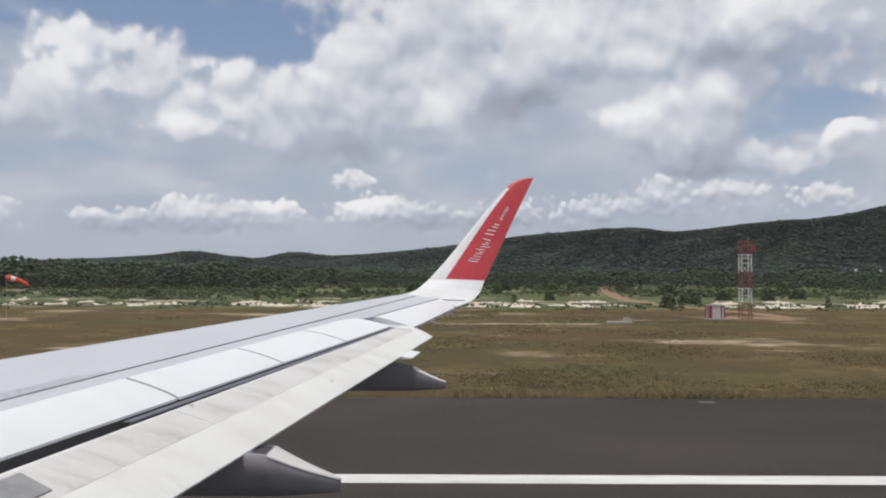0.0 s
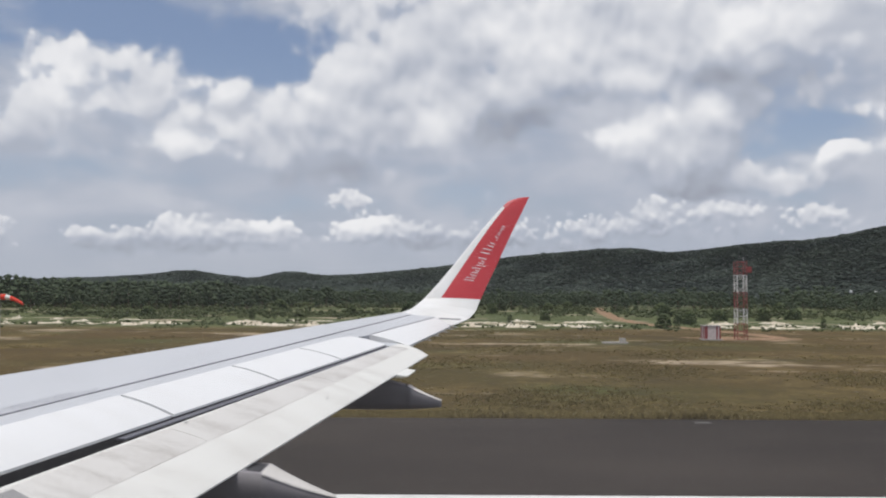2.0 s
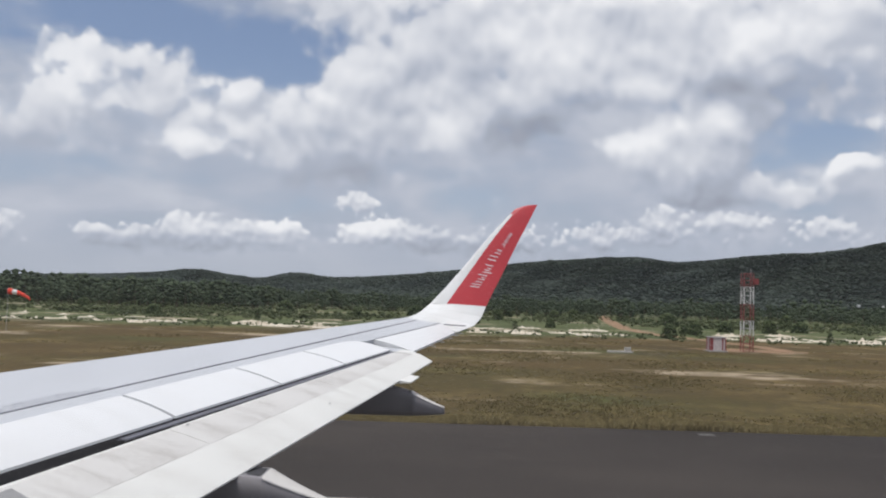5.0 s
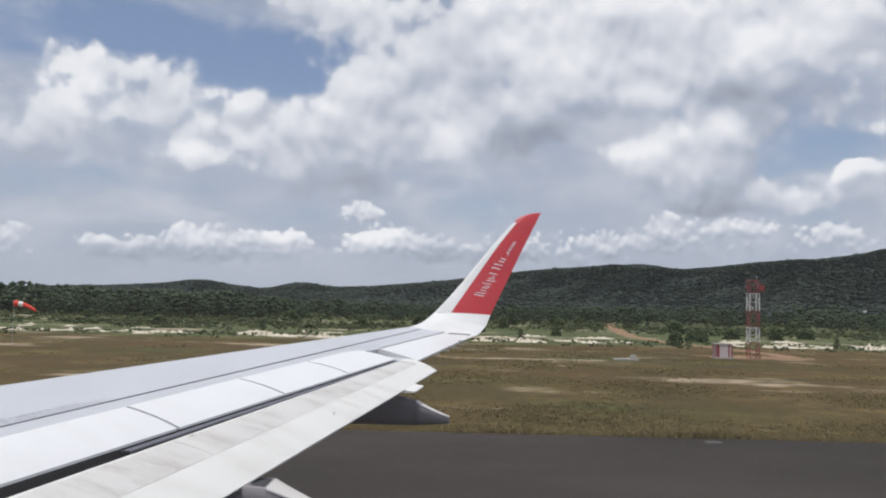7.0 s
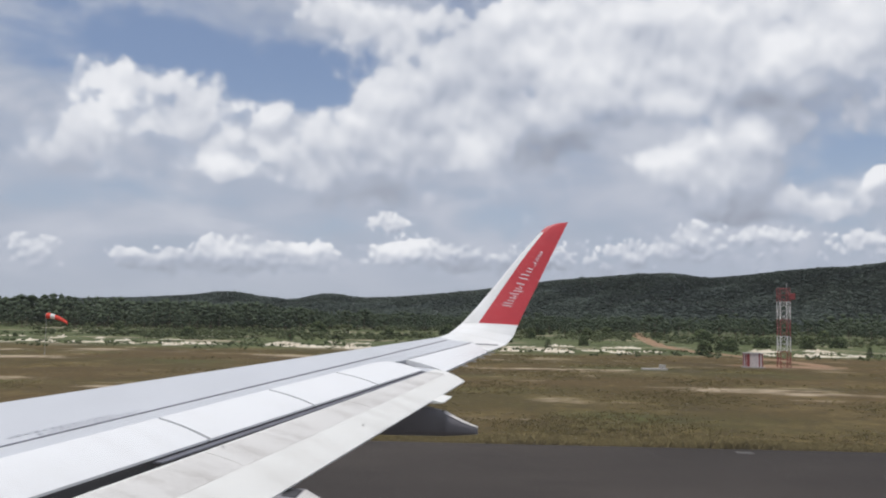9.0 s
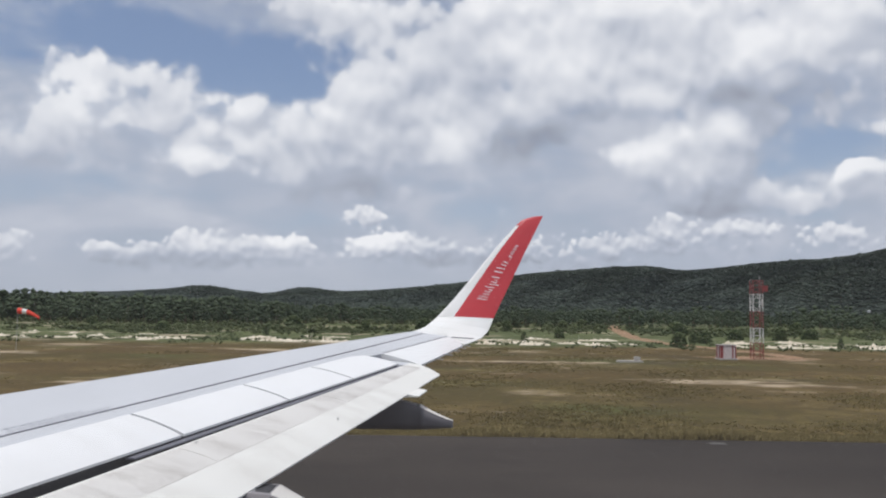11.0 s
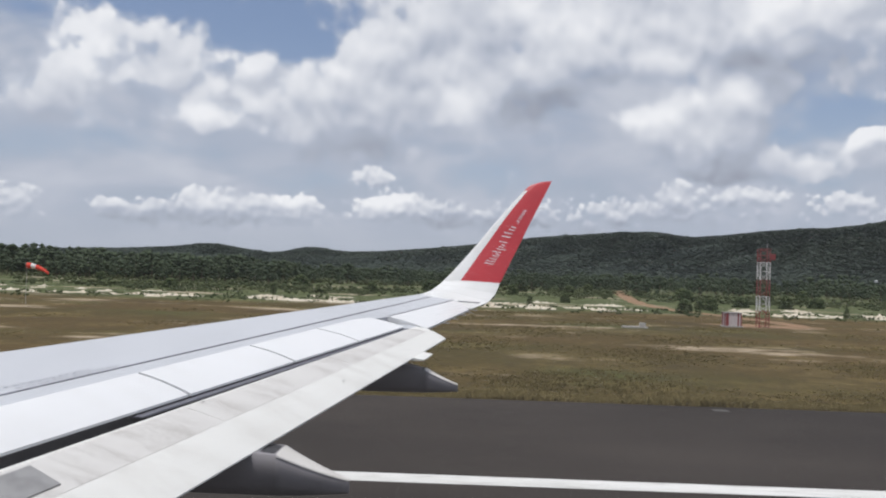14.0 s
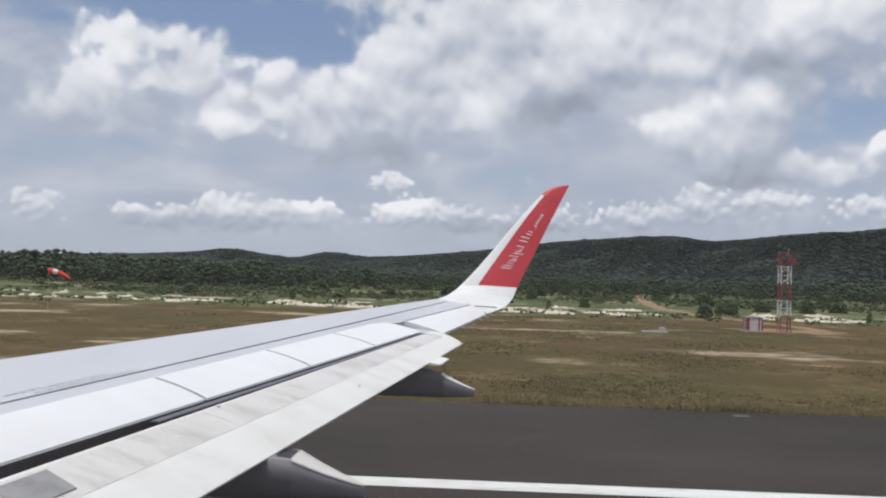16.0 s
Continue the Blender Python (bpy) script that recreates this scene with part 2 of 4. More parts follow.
def leafy(name, dark, light, single=0.45, patch=0.035):
    def paint(g, s):
        at = g.add("ShaderNodeNewGeometry")
        a = g.noise(at.outputs["Position"], patch, 5.0, 0.6).outputs[0]
        b = g.noise(at.outputs["Position"], 1.3, 4.0).outputs[0]
        f = g.math("ADD", g.math("MULTIPLY", g.math("SUBTRACT", at.outputs["Random Per Island"], 0.5), single), g.math("ADD", g.math("MULTIPLY", g.math("SUBTRACT", a, 0.5), 1.8 - 1.8 * single), g.math("MULTIPLY", g.math("SUBTRACT", b, 0.5), 0.35)))
        link(g, g.mix(g.step(f, -0.36, 0.36), (*dark, 1), (*light, 1)), s.inputs["Base Color"])
        s.inputs["Roughness"].default_value = 0.75
        s.inputs["Specular IOR Level"].default_value = 0.2
    return material(name, paint)


def field_ground():
    """Dry mown grass beside the runway, sandy where it is worn, greener scrub farther out."""
    def paint(g, s):
        p = g.add("ShaderNodeNewGeometry").outputs["Position"]
        y = g.add("ShaderNodeSeparateXYZ", {0: p}).outputs[1]
        def n(sx, sy, detail, rough=0.6):
            return g.noise(g.add("ShaderNodeMapping", {"Vector": p, "Scale": (sx, sy, 1)}).outputs[0], 1.0, detail, rough).outputs[0]
        broad, mid, fine = n(0.016, 0.030, 6), n(0.11, 0.10, 7, 0.68), n(1.1, 0.7, 6, 0.7)
        c = g.mix(g.step(broad, 0.36, 0.64), (0.110, 0.072, 0.028, 1), (0.080, 0.064, 0.021, 1))
        c = g.mix(g.step(n(0.04, 0.06, 5), 0.50, 0.66, 0.0, 0.9), c, (0.088, 0.090, 0.030, 1))
        c = g.mix(g.step(mid, 0.46, 0.70, 0.0, 0.75), c, (0.205, 0.150, 0.060, 1))
        c = g.mix(g.step(n(0.06, 0.07, 6, 0.65), 0.45, 0.28, 0.0, 0.8), c, (0.052, 0.037, 0.022, 1))
        c = g.mix(g.step(fine, 0.42, 0.66, 0.0, 0.7), c, (0.066, 0.050, 0.024, 1))
        sand = g.step(g.math("ADD", g.math("MULTIPLY", n(0.03, 0.085, 7, 0.68), 0.7), g.math("MULTIPLY", mid, 0.3)), 0.54, 0.615)
        c = g.mix(g.math("MULTIPLY", sand, 0.8), c, (0.46, 0.37, 0.26, 1))
        far = g.step(g.math("ADD", y, g.math("MULTIPLY", broad, 22.0)), 138.0, 152.0)
        green = g.mix(g.step(mid, 0.4, 0.65), (0.070, 0.088, 0.034, 1), (0.128, 0.138, 0.058, 1))
        green = g.mix(g.step(n(0.03, 0.05, 6, 0.65), 0.555, 0.62, 0.0, 0.85), green, (0.42, 0.35, 0.25, 1))
        c = g.mix(far, c, green)
        c = g.mix(g.step(y, 330.0, 480.0), c, (0.050, 0.064, 0.028, 1))
        link(g, c, s.inputs["Base Color"])
        s.inputs["Roughness"].default_value = 0.95
        s.inputs["Specular IOR Level"].default_value = 0.1
        bump(g, s, fine, 0.4, 0.10)
    return material("field_ground", paint)


def asphalt():
    def paint(g, s):
        p = g.add("ShaderNodeNewGeometry").outputs["Position"]
        long = g.noise(g.add("ShaderNodeMapping", {"Vector": p, "Scale": (0.05, 0.11, 1)}).outputs[0], 1.0, 6.0, 0.62).outputs[0]
        grain = g.noise(p, 30.0, 3.0).outputs[0]
        c = g.mix(g.step(long, 0.35, 0.68), (0.036, 0.030, 0.026, 1), (0.058, 0.048, 0.041, 1))
        c = g.mix(g.step(grain, 0.4, 0.8, 0.0, 0.4), c, (0.088, 0.078, 0.069, 1))
        link(g, c, s.inputs["Base Color"])
        s.inputs["Roughness"].default_value = 0.95
        s.inputs["Specular IOR Level"].default_value = 0.12
        bump(g, s, grain, 0.3, 0.01)
    return material("asphalt", paint)


def plain(name, colour, rough=0.5, metal=0.0):
    def paint(g, s):
        n = g.noise(place(g), 6.0, 5.0).outputs[0]
        dark = tuple(0.72 * v for v in colour)
        link(g, g.mix(g.step(n, 0.4, 0.75), (*colour, 1), (*dark, 1)), s.inputs["Base Color"])
        s.inputs["Roughness"].default_value, s.inputs["Metallic"].default_value = rough, metal
    return material(name, paint)


def cabin_window():
    """Acrylic pane, clear but for a thin film of dust and scratches."""
    m = bpy.data.materials.new("cabin_acrylic")
    m.use_nodes = True
    g = Nodes(m.node_tree)
    clear = g.add("ShaderNodeBsdfTransparent", {0: (0.985, 0.985, 0.985, 1)})
    dust = g.add("ShaderNodeBsdfTranslucent", {0: (0.82, 0.79, 0.75, 1)})
    f = g.step(g.noise(place(g), 9.0, 4.0).outputs[0], 0.3, 0.8, 0.035, 0.065)
    g.add("ShaderNodeOutputMaterial", {0: g.add("ShaderNodeMixShader", {0: f, 1: clear.outputs[0], 2: dust.outputs[0]}).outputs[0]})
    return m


CABIN_WINDOW = cabin_window()
GREY_SKIN = painted("grey_wing_skin", (0.58, 0.59, 0.615), (0.44, 0.45, 0.47), 0.45, 0.42, (0.5, 0.12, 1))
WHITE_PANEL = painted("white_panel_paint", (0.83, 0.83, 0.83), (0.62, 0.61, 0.59), 0.3, 0.38, (0.3, 1.6, 1))
FLAP_PAINT = painted("weathered_flap_paint", (0.79, 0.78, 0.74), (0.52, 0.49, 0.45), 0.5, 0.45, (0.35, 1.3, 1))
# one fairing paint in two tones: shade and sun put into the colour
FAIRING_SHADED = painted("shaded_fairing_paint", (0.25, 0.235, 0.245), (0.15, 0.14, 0.14), 0.6, 0.45, (0.4, 2, 2))
FAIRING_SUNLIT = painted("sunlit_fairing_paint", (0.66, 0.63, 0.59), (0.45, 0.42, 0.38), 0.5, 0.45, (0.4, 2, 2))
RED_PAINT = painted("red_tip_paint", (0.52, 0.030, 0.040), (0.42, 0.027, 0.036), 0.5, 0.35)
TIP_WHITE = painted("white_tip_paint", (0.80, 0.80, 0.79), (0.62, 0.61, 0.58), 0.5, 0.38)
LETTER_WHITE = plain("letter_white", (0.80, 0.76, 0.76), 0.5)
# near-black: painted shade in the wing gaps, also tyres, strut and marks
SHADE_AND_BLACK = plain("shade_and_black", (0.035, 0.033, 0.036), 0.7)
SEAL = plain("dark_seal", (0.17, 0.17, 0.20), 0.7)
STENCIL = plain("grey_stencil", (0.44, 0.45, 0.49), 0.6)
METAL_GREY = plain("metal_grey", (0.38, 0.37, 0.36), 0.45, 0.3)
GROUND = field_ground()
ASPHALT = asphalt()
LINE_PAINT = mottled("line_paint", ((0.78, 0.77, 0.74), (0.66, 0.65, 0.61), (0.42, 0.40, 0.37)), 0.5, 0.7, (0.2, 1, 1), 0.1, 0.01)
SAND = mottled("pale_sand", ((0.72, 0.65, 0.53), (0.58, 0.50, 0.38), (0.30, 0.24, 0.16)), 0.25, 0.95, (1, 1, 1), 0.5, 0.15)
CLAY = mottled("orange_clay", ((0.34, 0.205, 0.12), (0.26, 0.165, 0.095), (0.17, 0.12, 0.065)), 0.3, 0.95)
GRASS = leafy("dry_grass", (0.13, 0.104, 0.042), (0.32, 0.255, 0.115))
TUSSOCK = leafy("olive_tufts", (0.118, 0.098, 0.040), (0.235, 0.188, 0.080), 0.3, 0.05)
# greyer base holds the shading ahead of the flap crease; the streaks are grime
FLAP_FRONT_SHADE_GRIME = painted("flap_crease_shade_and_grime", (0.68, 0.66, 0.63), (0.42, 0.39, 0.36), 0.75, 0.5, (0.35, 1.5, 1))
SCRUB = leafy("scrub_leaves", (0.050, 0.066, 0.028), (0.100, 0.114, 0.048), 0.25, 0.03)
BUSH = leafy("bush_leaves", (0.036, 0.054, 0.022), (0.095, 0.118, 0.046))
WOODS = leafy("wood_leaves", (0.040, 0.057, 0.033), (0.074, 0.096, 0.050), 0.3, 0.026)
# leaf green shifted towards blue: distance haze is put into the colour
HAZY_HILL_WOODS = leafy("hazy_hill_leaves", (0.030, 0.040, 0.034), (0.050, 0.064, 0.047), 0.14, 0.0075)
BARK = plain("bark", (0.12, 0.09, 0.06), 0.9)
MAST_RED = plain("mast_red", (0.27, 0.05, 0.048), 0.6)
MAST_WHITE = plain("mast_white", (0.75, 0.74, 0.72), 0.55)
HUT_PINK = plain("pinkish_white_wall", (0.62, 0.54, 0.53), 0.7)
HUT_ROOF = plain("hut_roof", (0.40, 0.36, 0.35), 0.7)
PLASTER_WALL = plain("grey_white_wall", (0.62, 0.62, 0.63), 0.8)
GLASS_DARK = plain("dark_window_glass", (0.05, 0.06, 0.07), 0.15)
SOCK_RED = plain("sock_red", (0.75, 0.06, 0.03), 0.8)
SOCK_WHITE = plain("sock_white", (0.8, 0.78, 0.75), 0.8)
YELLOW = plain("lamp_box_yellow", (0.70, 0.52, 0.10), 0.5)
LENS_BLACK = plain("lamp_box_black", (0.03, 0.03, 0.03), 0.3)
SCUFF = plain("worn_scuff", (0.105, 0.098, 0.09), 0.9)
CONCRETE = plain("concrete", (0.42, 0.40, 0.37), 0.9)
FABRIC_CABIN = plain("cabin_lining", (0.55, 0.55, 0.54), 0.7)


# ---- mesh helpers ----
def mesh(name, verts, faces, mat, smooth=False):
    me = bpy.data.meshes.new(name)
    me.from_pydata([tuple(v) for v in verts], [], [tuple(f) for f in faces])
    bm = bmesh.new()
    bm.from_mesh(me)
    bmesh.ops.recalc_face_normals(bm, faces=bm.faces)
    bm.to_mesh(me)
    bm.free()
    me.materials.append(mat)
    if smooth:
        me.polygons.foreach_set("use_smooth", [True] * len(me.polygons))
    return me


def part(name, me, parent, label=""):
    ob = new(name, me)
    ob.parent = parent
    return tagged(ob, label)


def thing(name, label, category, at=(0, 0, 0), group="", kind=""):
    ob = new(name)
    ob.matrix_world = Matrix.Translation(at)
    return tagged(ob, label, category, group, kind)


def boxes_mesh(name, rows, mat, bevel=0.0):
    """One mesh of boxes, each (x0, x1, y0, y1, z0, z1), with softened edges."""
    bm = bmesh.new()
    for x0, x1, y0, y1, z0, z1 in rows:
        bmesh.ops.create_cube(bm, size=1, matrix=Matrix.Translation(((x0 + x1) / 2, (y0 + y1) / 2, (z0 + z1) / 2)) @ Matrix.Diagonal((x1 - x0, y1 - y0, z1 - z0, 1)))
    if bevel:
        bmesh.ops.bevel(bm, geom=bm.edges[:], offset=bevel, segments=2, affect="EDGES", profile=0.6)
    me = bpy.data.meshes.new(name)
    bm.to_mesh(me)
    bm.free()
    me.materials.append(mat)
    return me


def bar_mesh(name, pairs, radius, mat, sides=6):
    """Round bars between pairs of points, one mesh."""
    verts, faces = [], []
    for a, b in pairs:
        a, b = Vector(a), Vector(b)
        q = (b - a).to_track_quat("Z", "Y")
        k = len(verts)
        for end in (a, b):
            for i in range(sides):
                w = 2 * math.pi * i / sides
                verts.append(end + q @ Vector((radius * math.cos(w), radius * math.sin(w), 0)))
        for i in range(sides):
            j = (i + 1) % sides
            faces.append((k + i, k + j, k + sides + j, k + sides + i))
        faces += [tuple(range(k, k + sides)), tuple(range(k + sides, k + 2 * sides))]
    return mesh(name, verts, faces, mat)


def loft(name, rings, mat, smooth=False, caps=True):
    """Skin through rings of points of equal count."""
    n = len(rings[0])
    verts = [v for r in rings for v in r]
    faces = []
    for k in range(len(rings) - 1):
        for i in range(n):
            j = (i + 1) % n
            faces.append((k * n + i, k * n + j, (k + 1) * n + j, (k + 1) * n + i))
    if caps:
        faces += [tuple(range(n)), tuple(range(len(verts) - n, len(verts)))]
    return mesh(name, verts, faces, mat, smooth)


ICO = None


def ico():
    global ICO
    if ICO is None:
        bm = bmesh.new()
        bmesh.ops.create_icosphere(bm, subdivisions=1, radius=1)
        bm.verts.ensure_lookup_table()
        ICO = (np.array([v.co[:] for v in bm.verts]), np.array([[v.index for v in f.verts] for f in bm.faces]))
        bm.free()
    return ICO


def fast_mesh(name, verts, tris, mat):
    me = bpy.data.meshes.new(name)
    me.vertices.add(len(verts))
    me.vertices.foreach_set("co", np.asarray(verts, dtype=np.float32).ravel())
    me.loops.add(tris.size)
    me.loops.foreach_set("vertex_index", tris.ravel().astype(np.int32))
    me.polygons.add(len(tris))
    me.polygons.foreach_set("loop_start", np.arange(0, tris.size, 3, dtype=np.int32))
    me.update(calc_edges=True)
    me.validate()
    me.materials.append(mat)
    return me


def clumps(name, centres, radii, mat, rng, jitter=0.28, smooth=True, fine=True):
    """Ragged leaf clumps: rough little masses, each one unlike the next."""
    v, f = ico()
    if not fine:
        v = np.array([(1, 0, 0), (0, 1, 0), (-1, 0, 0), (0, -1, 0), (0, 0, 1), (0, 0, -1)], float)
        f = np.array([(0, 1, 4), (1, 2, 4), (2, 3, 4), (3, 0, 4), (1, 0, 5), (2, 1, 5), (3, 2, 5), (0, 3, 5)])
    centres, radii = np.asarray(centres), np.asarray(radii)
    n = len(centres)
    shape = v[None] * (1 + rng.uniform(-jitter, jitter, (n, len(v), 1)))
    turn = rng.uniform(0, 2 * np.pi, n)
    c, s = np.cos(turn)[:, None], np.sin(turn)[:, None]
    shape = np.stack([shape[..., 0] * c - shape[..., 1] * s, shape[..., 0] * s + shape[..., 1] * c, shape[..., 2]], -1)
    verts = centres[:, None] + shape * radii[:, None]
    tris = f[None] + (np.arange(n) * len(v))[:, None, None]
    me = fast_mesh(name, verts.reshape(-1, 3), tris.reshape(-1, 3), mat)
    me.polygons.foreach_set("use_smooth", [smooth] * len(me.polygons))
    return me


# ---- ground ----
def ground_sheet():
    me = mesh("ground", [(-4800, -4800, -0.05), (4800, -4800, -0.05), (4800, 4800, -0.05), (-4800, 4800, -0.05)], [(0, 1, 2, 3)], GROUND)
    return tagged(new("ground", me), "dry brown airfield grass turning to green scrubland", "ground", kind="structure")


def runway():
    me = boxes_mesh("runway", [(-1500, 1500, -36.2, 36.2, -0.3, 0.0)], ASPHALT)
    ob = tagged(new("runway", me), "dark grey asphalt runway with paved shoulder", "runway", kind="structure")
    for y in (-22.0, 21.9):
        line = new("edge_line", boxes_mesh("edge_line", [(-1500, 1500, y - 0.45, y + 0.45, 0.0, 0.006)], LINE_PAINT))
        line.parent = ob
        tagged(line, "worn white painted edge line")
    rng = random.Random(4)
    # pale scuffs along the rim of the pavement
    for k in range(9):
        x = -60 + 17 * k + rng.uniform(-4, 4)
        scuff = new("patch", boxes_mesh("patch", [(x, x + rng.uniform(0.5, 1.0), 35.0, 35.5, 0.0, 0.005)], SCUFF))
        scuff.parent = ob
    return ob


ground_sheet()
runway()

# ridge line: bearing and height of the crest in degrees, seen from the runway
RIDGE = ((-75, 1.2), (-55, 0.9), (-40, 0.6), (-30, 0.55), (-24, 0.75), (-20.5, 0.9), (-18, 1.1), (-15.8, 1.40), (-13.9, 1.13), (-11.7, 0.86), (-10.6, 1.22), (-9.3, 1.40), (-7.5, 1.12),
         (-5, 1.24), (-0.6, 1.64), (5.1, 2.45), (7.6, 2.66), (12.2, 2.96), (14.4, 2.63), (17.2, 2.88), (19.5, 3.16), (22.5, 3.3), (24.5, 3.55), (27.0, 4.1), (28.5, 3.7), (30, 2.8), (33, 3.2), (45, 3.4), (75, 2.0))


def crest(az):
    xs, ys = np.array([r[0] for r in RIDGE], float), np.array([r[1] for r in RIDGE], float)
    return sum(np.interp(az + d, xs, ys) for d in (-0.5, 0, 0.5)) / 3


def hill_height(az, r):
    """Wooded ridge some 1.5 km off with lower spurs before it."""
    top = 1500 * np.tan(np.radians(crest(az))) + 4
    up = np.clip((r - 560) / 940, 0, 1)
    up = up * up * (3 - 2 * up)
    down = np.clip((r - 1500) / 900, 0, 1)
    wave = 1 + 0.15 * np.sin(az * 0.55 + r * 0.006) + 0.10 * np.sin(az * 1.7 - r * 0.011) 
    return top * (up * (1 - 0.7 * down)) * (1 + (0.8 * wave - 1.0) * np.clip((1460 - r) / 260, 0, 1))


def hills():
    azs, rs = np.linspace(-78, 78, 157), np.concatenate([np.linspace(540, 1500, 33), np.linspace(1600, 2500, 6)])
    A, Rr = np.meshgrid(azs, rs, indexing="ij")
    H = hill_height(A, Rr) - 0.7
    verts = np.stack([Rr * np.sin(np.radians(A)), Rr * np.cos(np.radians(A)), H], -1).reshape(-1, 3)
    n = len(rs)
    faces = [(i * n + j, i * n + j + 1, (i + 1) * n + j + 1, (i + 1) * n + j) for i in range(len(azs) - 1) for j in range(n - 1)]
    ob = new("hill_range", mesh("hill_range", verts, faces, HAZY_HILL_WOODS, True))
    tagged(ob, "long low dark green wooded hills on the skyline", "hill", kind="structure")
    rng = np.random.default_rng(3)
    m = 190000
    az, r = rng.uniform(-34, 34, m), 600 + 905 * rng.random(m) ** 0.75
    keep = (r > 1400) | (rng.random(m) < 0.5)
    az, r = az[keep], r[keep]
    m = len(r)
    size = (1.8 + 3.0 * rng.random(m) ** 2.2) * np.where(rng.random(m) < 0.015, 1.5, 1.0)
    z = hill_height(az, r) + size * 0.25
    c = np.stack([r * np.sin(np.radians(az)), r * np.cos(np.radians(az)), z], -1)
    rad = np.stack([size, size, size * np.where(rng.random(m) < 0.03, 0.5, rng.uniform(0.10, 0.24, m))], -1)
    tagged(new("hill_forest", clumps("hill_forest", c, rad, HAZY_HILL_WOODS, rng, 0.3, True, False)), "dense dark forest canopy over the hills", "forest", kind="stuff")


def track_x(y):
    """Middle of the clay track at the distance y."""
    return float(np.interp(y, (100, 117, 135, 153, 185, 225, 300, 365), (41.0, 41.6, 39.5, 36.6, 37.5, 43.0, 54.0, 64.5)))


def wood_belt():
    """Trees and scrub on the plain between the sand and the hills."""
    rng = np.random.default_rng(5)
    cs, rs, bars = [], [], []
    for k in range(2300):
        az = rng.uniform(-36, 36)
        far = rng.random()
        y = 270 + 430 * far ** 0.8 if az > -12 else 255 + 300 * far
        x = y * math.tan(radians(az))
        tall = 1.4 + 5.6 * rng.random() ** 1.9 + np.clip((-6 - az) / 12, 0, 1) * rng.uniform(1.0, 4.0) + (2.0 if rng.random() < 0.06 else 0)
        wide = tall * rng.uniform(0.42, 0.85)
        bars.append(((x, y, -0.1), (x + rng.normal(0, 0.2), y, tall * 0.6)))
        for i in range(44):
            w, u = rng.uniform(0, 6.283), rng.random() ** 0.5
            h = tall * rng.uniform(0.28, 1.0)
            spread = wide * (1.0 - 0.6 * abs(h / tall - 0.5))
            cs.append((x + spread * u * math.cos(w), y + spread * u * math.sin(w), h))
            s = tall * rng.uniform(0.04, 0.13)
            rs.append((s * 1.2, s, s * 0.75))
    tagged(new("wood_belt", clumps("wood_belt", cs, rs, WOODS, rng, 0.4, True, False)), "belt of dark green trees on the plain", "woods", kind="stuff")
    tagged(new("wood_trunks", bar_mesh("wood_trunks", bars, 0.12, BARK, 4)), "thin trunks in the tree belt", "tree trunks", kind="stuff")
    cs, rs = [], []
    for k in range(4400):
        y = 150 + 200 * rng.random() ** 1.2
        x = y * math.tan(radians(rng.uniform(-36, 36)))
        if math.sin(x * 0.045 + y * 0.02) + math.sin(x * 0.013 - y * 0.05) + rng.normal(0, 0.8) < 1.15 - (y - 150) / 130 or abs(x - track_x(y)) < 4:
            continue
        big = (0.2 + 1.1 * rng.random() ** 2.6) * (1 + (y - 138) / 200)
        for i in range(16):
            cs.append((x + rng.normal(0, big * 1.2), y + rng.normal(0, big), big * rng.uniform(0.05, 0.75)))
            s = big * rng.uniform(0.12, 0.36)
            rs.append((s * 1.2, s, s * 0.75))
    for k in range(520):
        x, y = rng.uniform(-112, 140), 124 + 26 * rng.random() ** 0.6
        big = rng.uniform(0.15, 0.55)
        for i in range(4):
            cs.append((x + rng.normal(0, big), y + rng.normal(0, big * 0.6), big * rng.uniform(0.0, 0.6)))
            rs.append((big * 0.5, big * 0.5, big * 0.4))
    tagged(new("scrub", clumps("scrub", cs, rs, SCRUB, rng, 0.4, True, False)), "low green scrub behind the sand", "scrub", kind="stuff")


def grass_tufts():
    rng = np.random.default_rng(8)
    n = 12000
    y = 36.3 + 2.2 * rng.random(n) ** 1.6
    x = rng.uniform(-1, 1, n) * (y * 0.62 + 3)
    high = rng.uniform(0.02, 0.10, n) * (1.1 + 0.5 * np.sin(x * 0.9) + 0.6 * np.sin(x * 0.23)) + (0.26 * np.exp(-((x - 10.5) / 2.6) ** 2) + 0.20 * np.exp(-((x - 20.0) / 2.0) ** 2) + 0.16 * np.exp(-((x - 3.0) / 1.6) ** 2)) * rng.random(n)
    verts, tris = [], []
    lean = rng.normal(0, 0.5, (n, 5, 2))
    for b in range(5):
        off = rng.normal(0, 0.07, (n, 2))
        base = np.stack([x + off[:, 0], y + off[:, 1], np.full(n, -0.06)], -1)
        side = np.stack([np.full(n, 0.022), rng.normal(0, 0.012, n), np.zeros(n)], -1)
        tip = base + np.stack([lean[:, b, 0] * high, lean[:, b, 1] * high, high + 0.05], -1)
        verts.append(np.stack([base - side, base + side, tip], 1))
    v = np.concatenate(verts).reshape(-1, 3)
    t = np.arange(len(v)).reshape(-1, 3)
    tagged(new("grass", fast_mesh("grass", v, t, GRASS)), "rough dry grass along the runway edge", "grass", kind="stuff")


